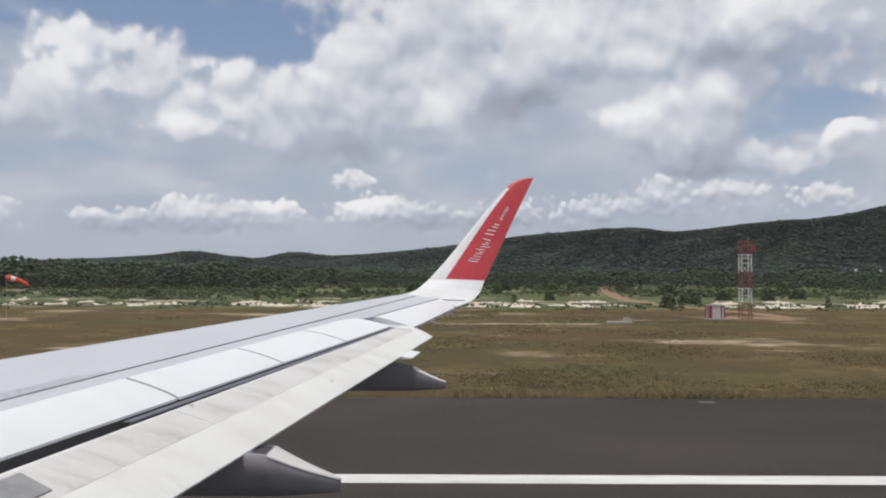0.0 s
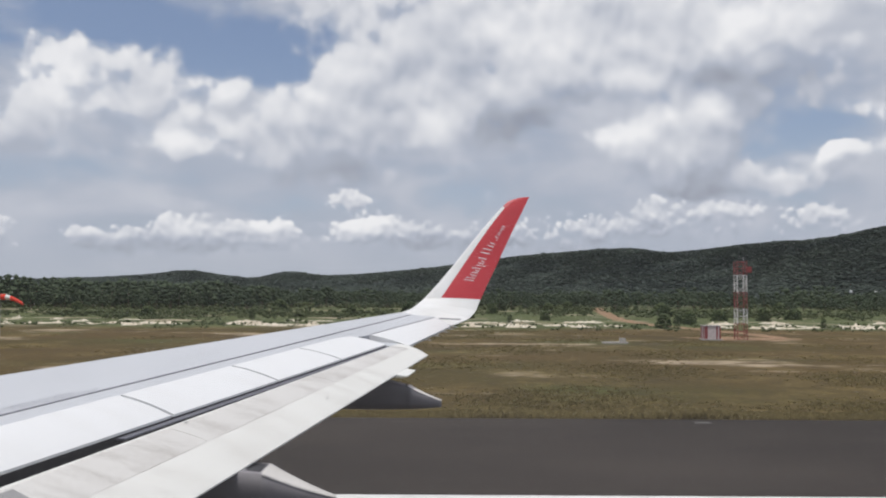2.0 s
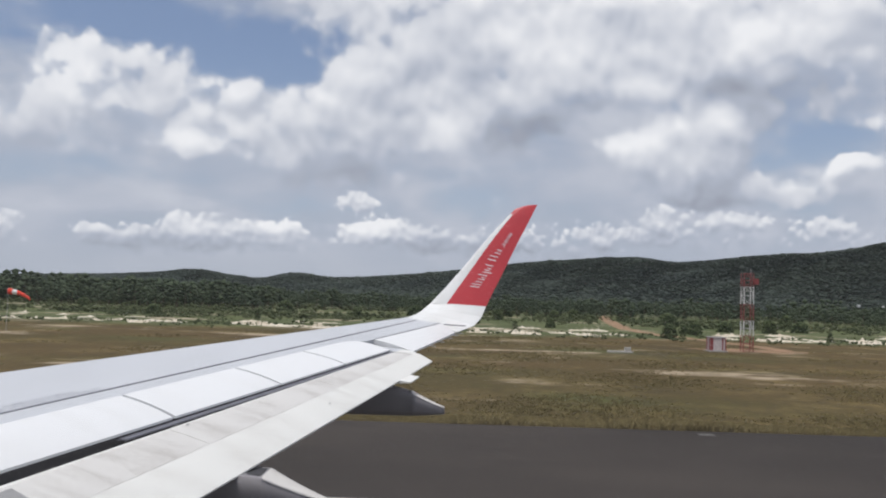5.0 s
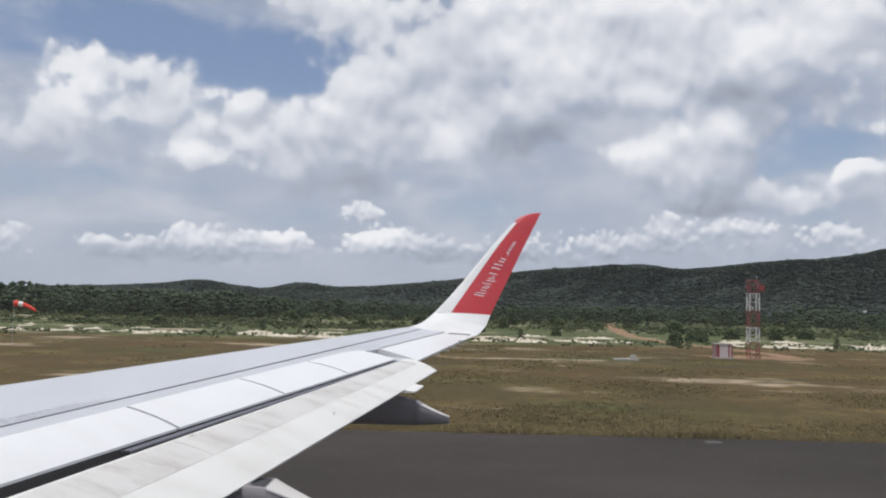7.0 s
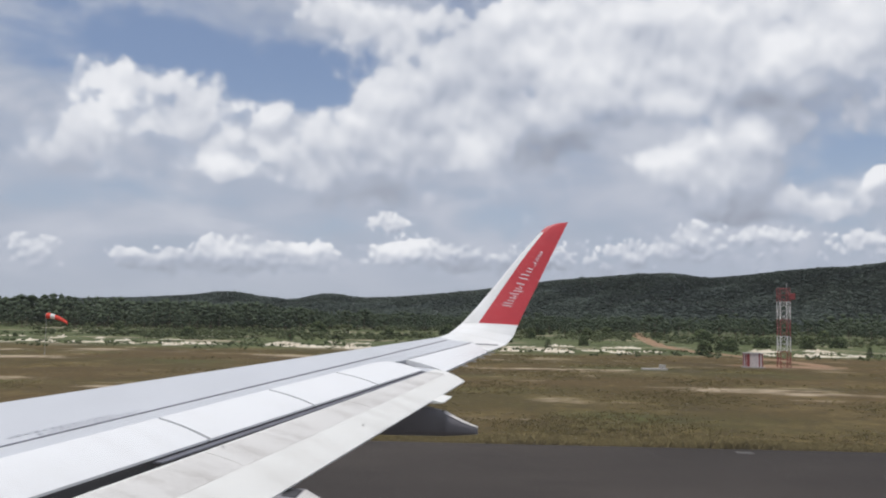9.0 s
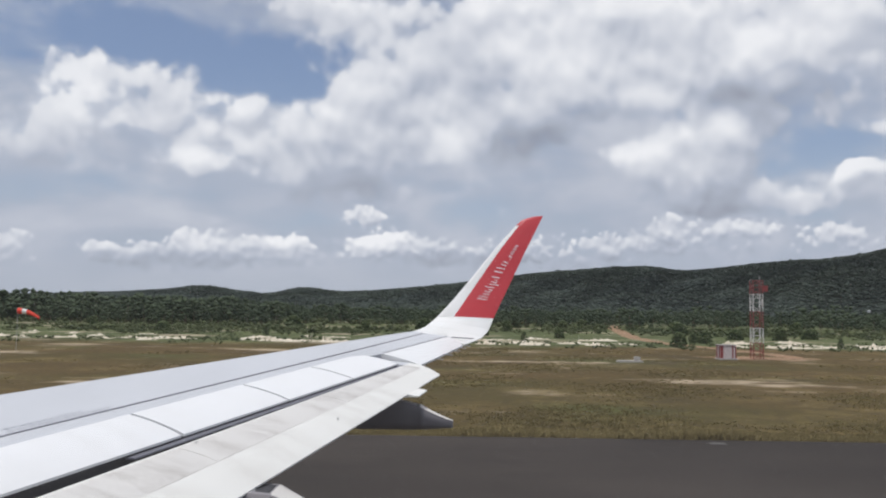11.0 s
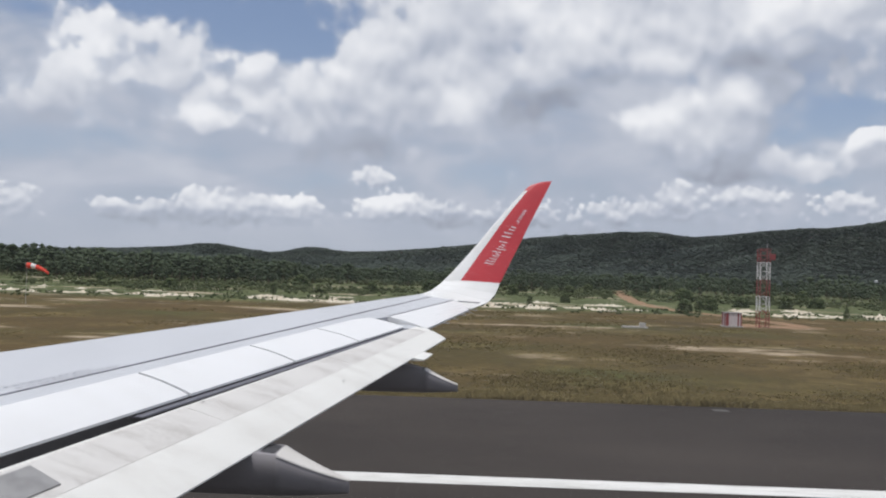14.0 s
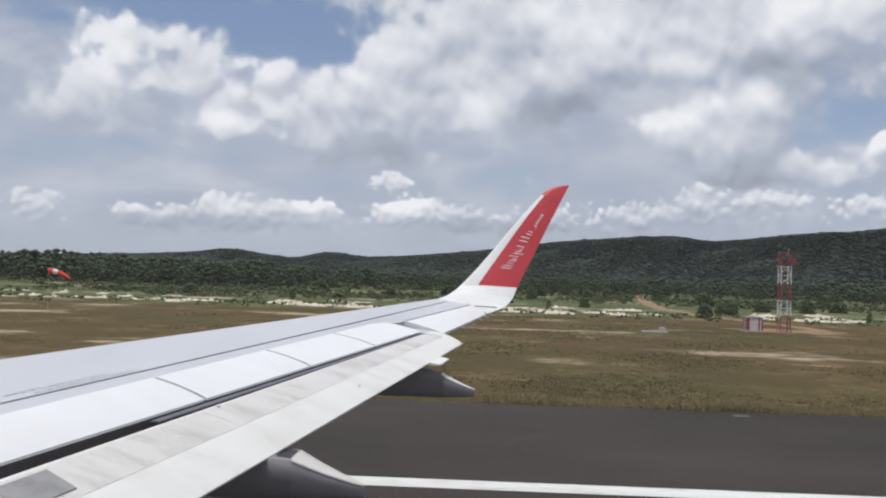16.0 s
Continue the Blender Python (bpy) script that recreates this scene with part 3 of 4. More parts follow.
def tussocks():
    """Scattered taller tufts that break up the mown strip."""
    rng = np.random.default_rng(18)
    n = 30000
    y = 37.5 + 90 * rng.random(n) ** 1.35
    x = rng.uniform(-1, 1, n) * (y * 0.62 + 3)
    patch = np.sin(x * 0.13 + y * 0.31) + np.sin(x * 0.41 - y * 0.17) + np.sin(x * 0.05 + 1.3) + rng.normal(0, 0.55, n)
    keep = patch > 1.25
    x, y, patch = x[keep], y[keep], patch[keep]
    n = len(x)
    high = rng.uniform(0.015, 0.055, n) * (0.7 + 0.3 * patch) * (0.8 + y / 130)
    verts = []
    for b in range(7):
        off = rng.normal(0, 0.11, (n, 2))
        base = np.stack([x + off[:, 0], y + off[:, 1], np.full(n, -0.07)], -1)
        side = np.stack([rng.uniform(0.015, 0.04, n), rng.normal(0, 0.03, n), np.zeros(n)], -1)
        lean = rng.normal(0, 0.6, (n, 2))
        tip = base + np.stack([lean[:, 0] * high, lean[:, 1] * high, high + 0.05], -1)
        verts.append(np.stack([base - side, base + side, tip], 1))
    v = np.concatenate(verts).reshape(-1, 3)
    tagged(new("tussocks", fast_mesh("tussocks", v, np.arange(len(v)).reshape(-1, 3), TUSSOCK)), "scattered olive and straw tufts in the mown strip", "grass", kind="stuff")


def sand_banks():
    """Low broken banks of pale sand along the far side of the mown strip."""
    rng = random.Random(11)
    for k in range(110):
        x = -112 + 2.35 * k + rng.uniform(-3, 3)
        if noise.noise(Vector((x * 0.045, 3.7, 0))) + rng.uniform(-0.2, 0.2) < -0.16 or abs(x - 36) < 7:
            continue
        y = 138 + rng.uniform(0, 9) + (rng.uniform(6, 30) if k % 3 == 0 else 0)
        long, deep, high = rng.uniform(2, 9), rng.uniform(0.8, 3.0), rng.uniform(0.16, 0.38) * (0.7 if x < -50 else 1.0)
        nx, ny = 22, 7
        verts, faces = [], []
        for i in range(nx + 1):
            for j in range(ny + 1):
                u, v = i / nx * 2 - 1, j / ny * 2 - 1
                q = max(0.0, 1 - u * u) * max(0.0, 1 - v * v)
                lump = noise.noise(Vector((x + u * long * 0.8, v * 2.3, k))) + 0.5 * noise.noise(Vector((x + u * long * 2.4, v * 5, k)))
                verts.append((x + u * long / 2, y + v * deep + lump * 0.5, -0.13 + high * q ** 0.6 * (0.7 + 2.2 * lump)))
        for i in range(nx):
            for j in range(ny):
                a = i * (ny + 1) + j
                faces.append((a, a + 1, a + ny + 2, a + ny + 1))
        ob = new("sand_bank", mesh("sand_bank", verts, faces, SAND, True))
        tagged(ob, "low broken bank of pale bare sand", "sand bank", "sand banks beyond the grass")
    verts, faces = [], []
    for i in range(60):
        y = 104 + 260 * (i / 59) ** 1.3
        w = 0.9 + 0.3 * math.sin(i * 1.7) + y / 260
        verts += [(track_x(y) - w, y, -0.03), (track_x(y) + w + 0.4 * math.sin(i * 2.3), y, -0.03)]
        if i:
            faces.append((2 * i - 2, 2 * i - 1, 2 * i + 1, 2 * i))
    tagged(new("dirt_track", mesh("dirt_track", verts, faces, CLAY)), "orange clay track leading into the scrub", "dirt track", kind="structure")
    # bare clay round the hut and the mast, with a ragged rim
    rim = [(36.2 + (5.6 + 1.4 * math.sin(3 * w) + 1.2 * math.sin(7 * w + 1)) * math.cos(w), 105.5 + (4.0 + 0.9 * math.sin(5 * w)) * math.sin(w), -0.024) for w in (2 * math.pi * i / 48 for i in range(48))]
    tagged(new("clay_patch", mesh("clay_patch", rim, [tuple(range(48))], CLAY)), "trampled bare clay round the mast and hut", "bare clay", kind="structure")


hills()
wood_belt()
grass_tufts()
tussocks()
sand_banks()


# ---- bushes ----
def bush(seed, wide, tall, at):
    rng = np.random.default_rng(seed)
    ob = thing("bush", "rounded dark green bush standing in dry grass", "bush", at, "bushes beside the runway")
    stems = [((0, 0, -0.1), (rng.normal(0, wide * 0.22), rng.normal(0, wide * 0.22), tall * rng.uniform(0.45, 0.8))) for i in range(6)]
    part("stem", bar_mesh("stem", stems, 0.03, BARK, 5), ob)
    n = 260
    w, u = rng.uniform(0, 6.283, n), rng.random(n) ** 0.5
    h = rng.uniform(-0.02, 1.0, n)
    spread = wide / 2 * np.sqrt(np.clip(1 - (h * 1.1 - 0.28) ** 2 * 1.5, 0.05, 1))
    c = np.stack([spread * u * np.cos(w), spread * u * np.sin(w), h * tall], -1)
    s = wide * rng.uniform(0.03, 0.085, n)
    part("crown", clumps("crown", c, np.stack([s, s, s * 0.8], -1), BUSH, rng, 0.4), ob)
    return ob


BUSH_KINDS = [bush(21, 2.6, 2.2, (34.4, 136.3, 0)), bush(22, 2.7, 2.2, (44.3, 157.3, 0)), bush(23, 1.5, 2.2, (-133.4, 51.7, 0)), bush(24, 3.6, 2.0, (57.3, 182, 0))]
BUSH_SPOTS = ((0, 65.8, 180, 1.2), (3, 77.1, 193, 1.1), (1, 42.9, 159.6, 0.7), (0, 29, 236, 1.3), (3, 19.5, 282, 1.3), (1, 74, 215, 1.3), (3, -47.3, 265, 1.5), (0, -83.6, 206, 1.3),
              (2, -138, 44.4, 0.9), (1, -122.5, 63.7, 0.8), (2, -139.5, 100, 0.7), (2, -115, 121, 1.1), (0, -95, 139, 0.8), (2, 12, 150, 0.8), (1, 21, 176, 0.8), (3, 6, 190, 1.0), (0, -20, 205, 1.1),
              (3, 96, 172, 1.2), (0, 108, 190, 1.0), (1, 88, 160, 0.9), (3, -62, 190, 1.0), (1, 52, 205, 1.3), (0, 14, 232, 1.2), (2, -36, 172, 0.9), (3, 60, 240, 1.4), (1, 88, 230, 1.5), (0, 38, 262, 1.4), (3, -8, 250, 1.4), (2, 61, 141, 0.7))
for kind, x, y, size in BUSH_SPOTS:
    other = copy_thing(BUSH_KINDS[kind], pose(x, y, 0, 0, 0, (x * 37) % 360) @ Matrix.Scale(size, 4))


# ---- the aircraft ----
def edge(a, b, c, d):
    """A straight line along the span: place at the distance y outboard."""
    return lambda y: Vector((a + b * y, y, c + d * y))


LEADING = edge(-7.938, 0.4953, 3.676, 0.0679)
SEAM = edge(-5.020, 0.3116, 3.712, 0.0634)
SPOILER_FRONT = edge(-4.668, 0.2914, 3.720, 0.0593)
SPOILER_BACK = edge(-4.383, 0.3118, 3.497, 0.0690)
FLAP_FRONT = edge(-4.328, 0.3230, 3.384, 0.0802)
FLAP_BACK = edge(-3.353, 0.2789, 2.904, 0.1116)
HINGE = edge(-5.368, 0.3626, 3.521, 0.0739)
AILERON_BACK = edge(-3.445, 0.2490, 3.345, 0.0762)
ROOT, SPOILER_END, TIP_START = -0.05, 11.85, 14.7


def shift(v, x=0.0, z=0.0):
    return Vector((v.x + x, v.y, v.z + z))


def slab(name, stations, front, back, thick, mat, bulge=0.0, cuts=3, edge_thick=None):
    """A control surface between two lines along the span: curved top, rounded nose, thin tail."""
    edge_thick = thick * 0.3 if edge_thick is None else edge_thick
    rings = []
    for y in stations:
        f, b = front(y), back(y)
        top = [f.lerp(b, i / cuts) + Vector((0, 0, bulge * 4 * (i / cuts) * (1 - i / cuts))) for i in range(cuts + 1)]
        ring = [shift(f, -thick * 0.35, -thick * 0.55), shift(f, -thick * 0.2, -thick * 0.2)] + top + [shift(b, 0, -edge_thick), shift(f.lerp(b, 0.3), 0, -thick)]
        rings.append(ring)
    return loft(name, rings, mat)


def spans(a, b, n=6):
    return [a + (b - a) * i / n for i in range(n + 1)]


def strip(name, line, y0, y1, width, lift, mat, n=8):
    """A narrow flat strip laid along a line of the wing."""
    verts, faces = [], []
    for i, y in enumerate(spans(y0, y1, n)):
        p = line(y)
        verts += [shift(p, -width / 2, lift), shift(p, width / 2, lift), shift(p, width / 2, lift - 0.012), shift(p, -width / 2, lift - 0.012)]
        if i:
            k = 4 * i
            faces += [(k - 4 + a, k - 4 + (a + 1) % 4, k + (a + 1) % 4, k + a) for a in range(4)]
    return mesh(name, verts, faces, mat)


def wing(plane):
    rings = []
    for y in spans(ROOT, TIP_START, 22):
        le, se, sp = LEADING(y), SEAM(y), SPOILER_FRONT(y)
        if y > SPOILER_END:
            sp = HINGE(y)
        deep = 0.62 - 0.022 * y
        mids = [le.lerp(se, k) + Vector((0, 0, 0.05 * k * (1 - k))) for k in (0.25, 0.5, 0.75)]
        rings.append([shift(le, -0.10, -0.15), shift(le, -0.06, -0.055), le, *mids, se, sp, shift(sp, 0.0, -deep * 0.55), shift(le.lerp(sp, 0.45), 0, -deep), shift(le, 0.12, -deep * 0.7)])
    part("wing_box", loft("wing_box", rings, GREY_SKIN), plane, "pale grey swept wing skin")
    part("seam", strip("seam", SEAM, 2.0, 14.6, 0.024, 0.005, SEAL), plane, "dark panel joint along the wing")
    # spoiler panels, each with a dark joint between it and the next
    bounds = (3.0, 5.2, 7.22, 8.93, 10.43, SPOILER_END)
    for a, b in zip(bounds, bounds[1:]):
        front = lambda y: shift(SPOILER_FRONT(y), 0.0, 0.006)
        part("spoiler", slab("spoiler", spans(a + 0.02, b - 0.02, 4), front, SPOILER_BACK, 0.05, WHITE_PANEL, 0.014, 4, 0.02), plane, "white spoiler panel")
    # near-black block under the spoilers, the shade of the recess put into its colour
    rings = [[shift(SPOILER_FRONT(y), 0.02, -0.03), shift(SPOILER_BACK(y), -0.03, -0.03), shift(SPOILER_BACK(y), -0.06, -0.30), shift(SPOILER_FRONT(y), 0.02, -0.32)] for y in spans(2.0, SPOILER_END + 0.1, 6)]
    part("recess_shade", loft("recess_shade", rings, SHADE_AND_BLACK), plane, "near-black fill for the shade between spoilers and flap")
    part("seal", strip("seal", lambda y: shift(SPOILER_BACK(y), 0.030, -0.035), 6.55, SPOILER_END, 0.065, 0.0, SEAL), plane, "dark rubber seal")
    # outer fixed panel end, aileron
    part("aileron", slab("aileron", spans(SPOILER_END + 0.35, 14.62, 6), lambda y: shift(HINGE(y), 0.02, 0.0), AILERON_BACK, 0.09, WHITE_PANEL, 0.012, 3), plane, "white aileron near the wing tip")
    part("hinge_line", strip("hinge_line", HINGE, SPOILER_END + 0.4, 14.6, 0.018, 0.005, SEAL), plane, "dark aileron hinge joint")
    for y in (12.9, 13.4, 13.9, 14.3, 14.6):
        a = AILERON_BACK(y)
        part("static_wick", bar_mesh("static_wick", [(shift(a, -0.02), shift(a, 0.13, -0.01))], 0.006, STENCIL, 5), plane)
    # flaps, lowered a little
    swept = lambda y: FLAP_FRONT(y + 0.2 * max(0.0, min(1.0, (y - 10.4) / 1.16)))
    for a, b in ((2.0, 4.62), (4.64, 11.56)):
        part("flap", slab("flap", spans(a, b, 8), swept, FLAP_BACK, 0.16, FLAP_PAINT, 0.03, 5, 0.012), plane, "weathered off-white trailing-edge flap, lowered")
    # thin overlay on the flap front: crease shading painted in, with grime
    half = lambda y: FLAP_FRONT(y).lerp(FLAP_BACK(y), 0.50) + Vector((0, 0, 0.0312))
    front = lambda y: FLAP_FRONT(y).lerp(FLAP_BACK(y), 0.04) + Vector((0, 0, 0.008))
    for a, b in ((4.7, 6.9), (6.912, 9.25), (9.262, 11.5)):
        part("flap_panel", slab("flap_panel", spans(a, b, 4), front, half, 0.006, FLAP_FRONT_SHADE_GRIME, 0.0085, 4, 0.001), plane, "greyer flap front, crease shading and grime in its colour")
    # grey access plate and two dark marks on the flap
    def on_flap(y, k, lift):
        return FLAP_FRONT(y).lerp(FLAP_BACK(y), k) + Vector((0, 0, 0.12 * k * (1 - k) + lift))
    plate = [on_flap(y, k, lift) for lift in (0.002, 0.014) for y, k in ((4.95, 0.10), (5.36, 0.10), (5.30, 0.42), (4.95, 0.42))]
    part("access_plate", mesh("access_plate", plate, [(0, 1, 2, 3), (4, 5, 6, 7), (0, 1, 5, 4), (1, 2, 6, 5), (2, 3, 7, 6), (3, 0, 4, 7)], METAL_GREY), plane, "grey metal access plate on the flap")
    for y, k in ((8.7, 0.75), (7.1, 0.07)):
        spot = [on_flap(y + dy, k + dk, 0.012) for dy, dk in ((-0.016, -0.010), (0.016, -0.010), (0.016, 0.010), (-0.016, 0.010))]
        part("drain_mark", mesh("drain_mark", spot, [(0, 1, 2, 3)], SHADE_AND_BLACK), plane)
    # small fittings at the flap ends
    rings = [[shift(FLAP_BACK(y), -0.12, 0.02), shift(FLAP_BACK(y), reach, -0.020), shift(FLAP_BACK(y), reach, -0.032), shift(FLAP_BACK(y), -0.12, -0.04)] for y, reach in ((10.31, 0.10), (10.33, 0.125), (10.65, 0.115), (10.67, 0.10))]
    part("tab", loft("tab", rings, FLAP_PAINT), plane, "small flap end fitting")
    f = lambda y: SPOILER_BACK(y)
    rings = [[shift(f(y), -0.20, -0.01), shift(f(y), 0.06, -0.03), shift(f(y), 0.05, -0.16), shift(f(y), -0.2, -0.16)] for y in (SPOILER_END + 0.03, SPOILER_END + 0.32)]
    part("flap_end_housing", loft("flap_end_housing", rings, GREY_SKIN), plane, "grey housing at the flap end")
    # solid near-black block stands in for shade in the gap at the flap end
    rings = [[shift(f(y), 0.0, -0.035), shift(f(y), 0.09, -0.045), shift(f(y), 0.085, -0.14), shift(f(y), -0.1, -0.14)] for y in (SPOILER_END + 0.05, SPOILER_END + 0.42)]
    part("flap_end_shade", loft("flap_end_shade", rings, SHADE_AND_BLACK), plane, "near-black block for the shade in the gap behind the housing")
    rng = random.Random(2)
    # worn stencil line beside the seam, unreadable
    for row, (y0, y1) in enumerate(((6.35, 7.35), (6.2, 7.2))):
        y = y0
        while y < y1:
            p = SEAM(y).lerp(LEADING(y), 0.045 + 0.05 * row)
            w = rng.uniform(0.02, 0.05)
            q = SEAM(y + w).lerp(LEADING(y + w), 0.045 + 0.05 * row)
            verts = [p + Vector((-0.014, 0, 0.014)), p + Vector((0.014, 0, 0.014)), q + Vector((0.014, 0, 0.014)), q + Vector((-0.014, 0, 0.014))]
            part("stencil_bar", mesh("stencil_bar", verts, [(0, 1, 2, 3)], STENCIL), plane)
            y += w + rng.uniform(0.015, 0.04)


def fairing(plane, y, nose, cut, tip, under, top, tail_top, keel, half):
    """A canoe-shaped flap track fairing: body painted shaded, sloping tail roof painted sunlit."""
    body, roof = [], []
    xs = [nose + (cut - nose) * (i / 12) ** 0.8 for i in range(12)] + [cut - 0.004] + [cut + (tip - cut) * i / 10 for i in range(11)]
    for x in xs:
        u = (x - nose) / (tip - nose)
        zb = keel + 0.30 * max(0.0, 1 - u / 0.55) ** 2 + 0.03 * max(0.0, (u - 0.75) / 0.25) ** 2
        if x < cut:
            zt, h = top + (under - top) * min(1.0, (cut - x) / 0.30), half * (0.25 + 0.75 * min(1.0, u / 0.4) ** 0.6)
        else:
            k = (x - cut) / (tip - cut)
            zt, h = top + (tail_top - top) * k - 0.012 * math.sin(math.pi * k), half * (1 - 0.93 * k) + 0.004
        d = zt - zb
        side = [(h, zt), (h, zt - 0.3 * d), (h * 0.86, zb + 0.3 * d), (h * 0.45, zb + 0.05 * d)]
        ring = [Vector((x, y - w, z)) for w, z in side] + [Vector((x, y, zb))] + [Vector((x, y + w, z)) for w, z in side[::-1]]
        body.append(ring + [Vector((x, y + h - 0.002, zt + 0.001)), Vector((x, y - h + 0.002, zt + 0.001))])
        # thin overlay that carries the sunlit tone of the tail top
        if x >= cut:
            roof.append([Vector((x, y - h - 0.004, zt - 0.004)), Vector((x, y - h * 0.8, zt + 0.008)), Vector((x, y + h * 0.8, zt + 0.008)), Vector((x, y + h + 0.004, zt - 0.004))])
    ob = part("flap_fairing", loft("flap_fairing", body, FAIRING_SHADED, True), plane, "canoe-shaped flap track fairing in its shaded tone")
    part("tail_sunlit_top", loft("tail_sunlit_top", roof, FAIRING_SUNLIT), ob, "sunlit tone laid over the top of the fairing tail")
    part("strut", boxes_mesh("strut", [(cut - 0.16, cut - 0.02, y - half * 0.7, y + half * 0.7, top - 0.08, top + 0.012)], SHADE_AND_BLACK, 0.01), ob, "dark strut under the flap edge")


# curved wing tip: outboard distance, leading x and z, trailing x and z
TIP = ((14.70, -0.660, 4.672, 0.215, 4.465), (14.95, -0.628, 4.667, 0.295, 4.477), (15.20, -0.464, 4.729, 0.522, 4.565), (15.35, -0.352, 4.814, 0.644, 4.697), (15.45, -0.265, 4.892, 0.717, 4.872),
       (15.55, -0.020, 5.158, 0.851, 5.158), (15.70, 0.310, 5.559, 1.049, 5.559), (15.85, 0.706, 6.069, 1.291, 6.069), (16.00, 1.109, 6.537, 1.527, 6.537), (16.05, 1.246, 6.674, 1.593, 6.674), (16.08, 1.442, 6.739, 1.637, 6.760))


def tip_point(k, u):
    """Place on the curved tip: k along its rows, u from leading to trailing edge."""
    i = min(int(k), len(TIP) - 2)
    r = [a + (b - a) * (k - i) for a, b in zip(TIP[i], TIP[i + 1])]
    return Vector((r[1] + (r[3] - r[1]) * u, r[0], r[2] + (r[4] - r[2]) * u))


def tip_out(k):
    a, b = tip_point(max(0, k - 0.3), 0.5), tip_point(min(len(TIP) - 1, k + 0.3), 0.5)
    up = b - a
    return Vector((0, -up.z, up.y)).normalized()


def tip_skin(name, k0, k1, u0, u1, mat, plane, label, steps=6):
    rings = []
    for i in range(steps + 1):
        k = k0 + (k1 - k0) * i / steps
        a, b = u0(k), u1(k)
        n = tip_out(k)
        chord = (tip_point(k, 1) - tip_point(k, 0)).length
        front, back = [], []
        for j in range(5):
            u = a + (b - a) * j / 4
            t = chord * 0.085 * math.sqrt(max(u, 0.0)) * (1 - u) + 0.004
            front.append(tip_point(k, u) + n * t)
            back.append(tip_point(k, u) - n * t)
        rings.append(front + back[::-1])
    return part(name, loft(name, rings, mat, False), plane, label)


def wing_tip(plane):
    whole0, whole1 = (lambda k: 0.0), (lambda k: 1.0)
    split = lambda k: 0.30 - 0.035 * (k - 4)
    base = tip_skin("tip_base", 0, 4.08, whole0, whole1, TIP_WHITE, plane, "white curved root of the wing-tip fin", 16)
    tip_skin("tip_front", 4.08, 8.2, whole0, split, TIP_WHITE, plane, "white leading strip of the fin", 8)
    fin = tip_skin("tip_fin", 4.08, 8.2, split, whole1, RED_PAINT, plane, "red wing-tip fin", 8)
    tip_skin("tip_cap", 8.2, 10, whole0, whole1, RED_PAINT, plane, "red rounded fin cap", 6)
    part("joint", mesh("joint", [tip_point(k, u) + tip_out(k) * 0.045 + Vector((0, 0, d)) for k, u in ((0.55, 0.72), (1.35, 1.0)) for d in (0, 0.016)], [(0, 1, 3, 2)], SEAL), base)
    for k in (5.0, 7.4):
        a = tip_point(k, 1.0)
        part("static_wick", bar_mesh("static_wick", [(a - Vector((0.03, 0, 0)), a + Vector((0.12, 0, -0.01)))], 0.003, SEAL, 5), fin)
    # pale lettering stands as thin strokes of its own size: start along the fin, height, drop below the line
    strokes = ((0.0, 0.8, 0), (0.10, 0.8, 0), (0.20, 0.62, 0), (0.31, 0.62, 0), (0.38, 0.4, 0), (0.49, 0.85, 0), (0.60, 0.65, 0.3), (0.70, 0.62, 0), (0.77, 0.4, 0), (0.88, 0.85, 0),
               (1.06, 1.0, 0), (1.18, 1.05, 0), (1.29, 0.75, 0), (1.38, 0.7, 0), (1.50, 0.15, 0), (1.58, 0.5, 0), (1.67, 0.5, 0), (1.74, 0.5, 0), (1.82, 0.5, 0), (1.89, 0.5, 0), (1.96, 0.5, 0))
    for start, h, low in strokes:
        k0 = 5.12 + start * 1.07
        wide, tall = 0.030, 0.27 - 0.03 * start
        pts = []
        for k, u in ((k0, 0.69 + low * tall), (k0 + wide, 0.69 + low * tall), (k0 + wide + 0.05, 0.69 - h * tall), (k0 + 0.05, 0.69 - h * tall)):
            chord = (tip_point(k, 1) - tip_point(k, 0)).length
            pts.append(tip_point(k, u) + tip_out(k) * (chord * 0.085 * math.sqrt(u) * (1 - u) + 0.010))
        part("letter_bar", mesh("letter_bar", pts, [(0, 1, 2, 3)], LETTER_WHITE), fin, "pale stroke of lettering")


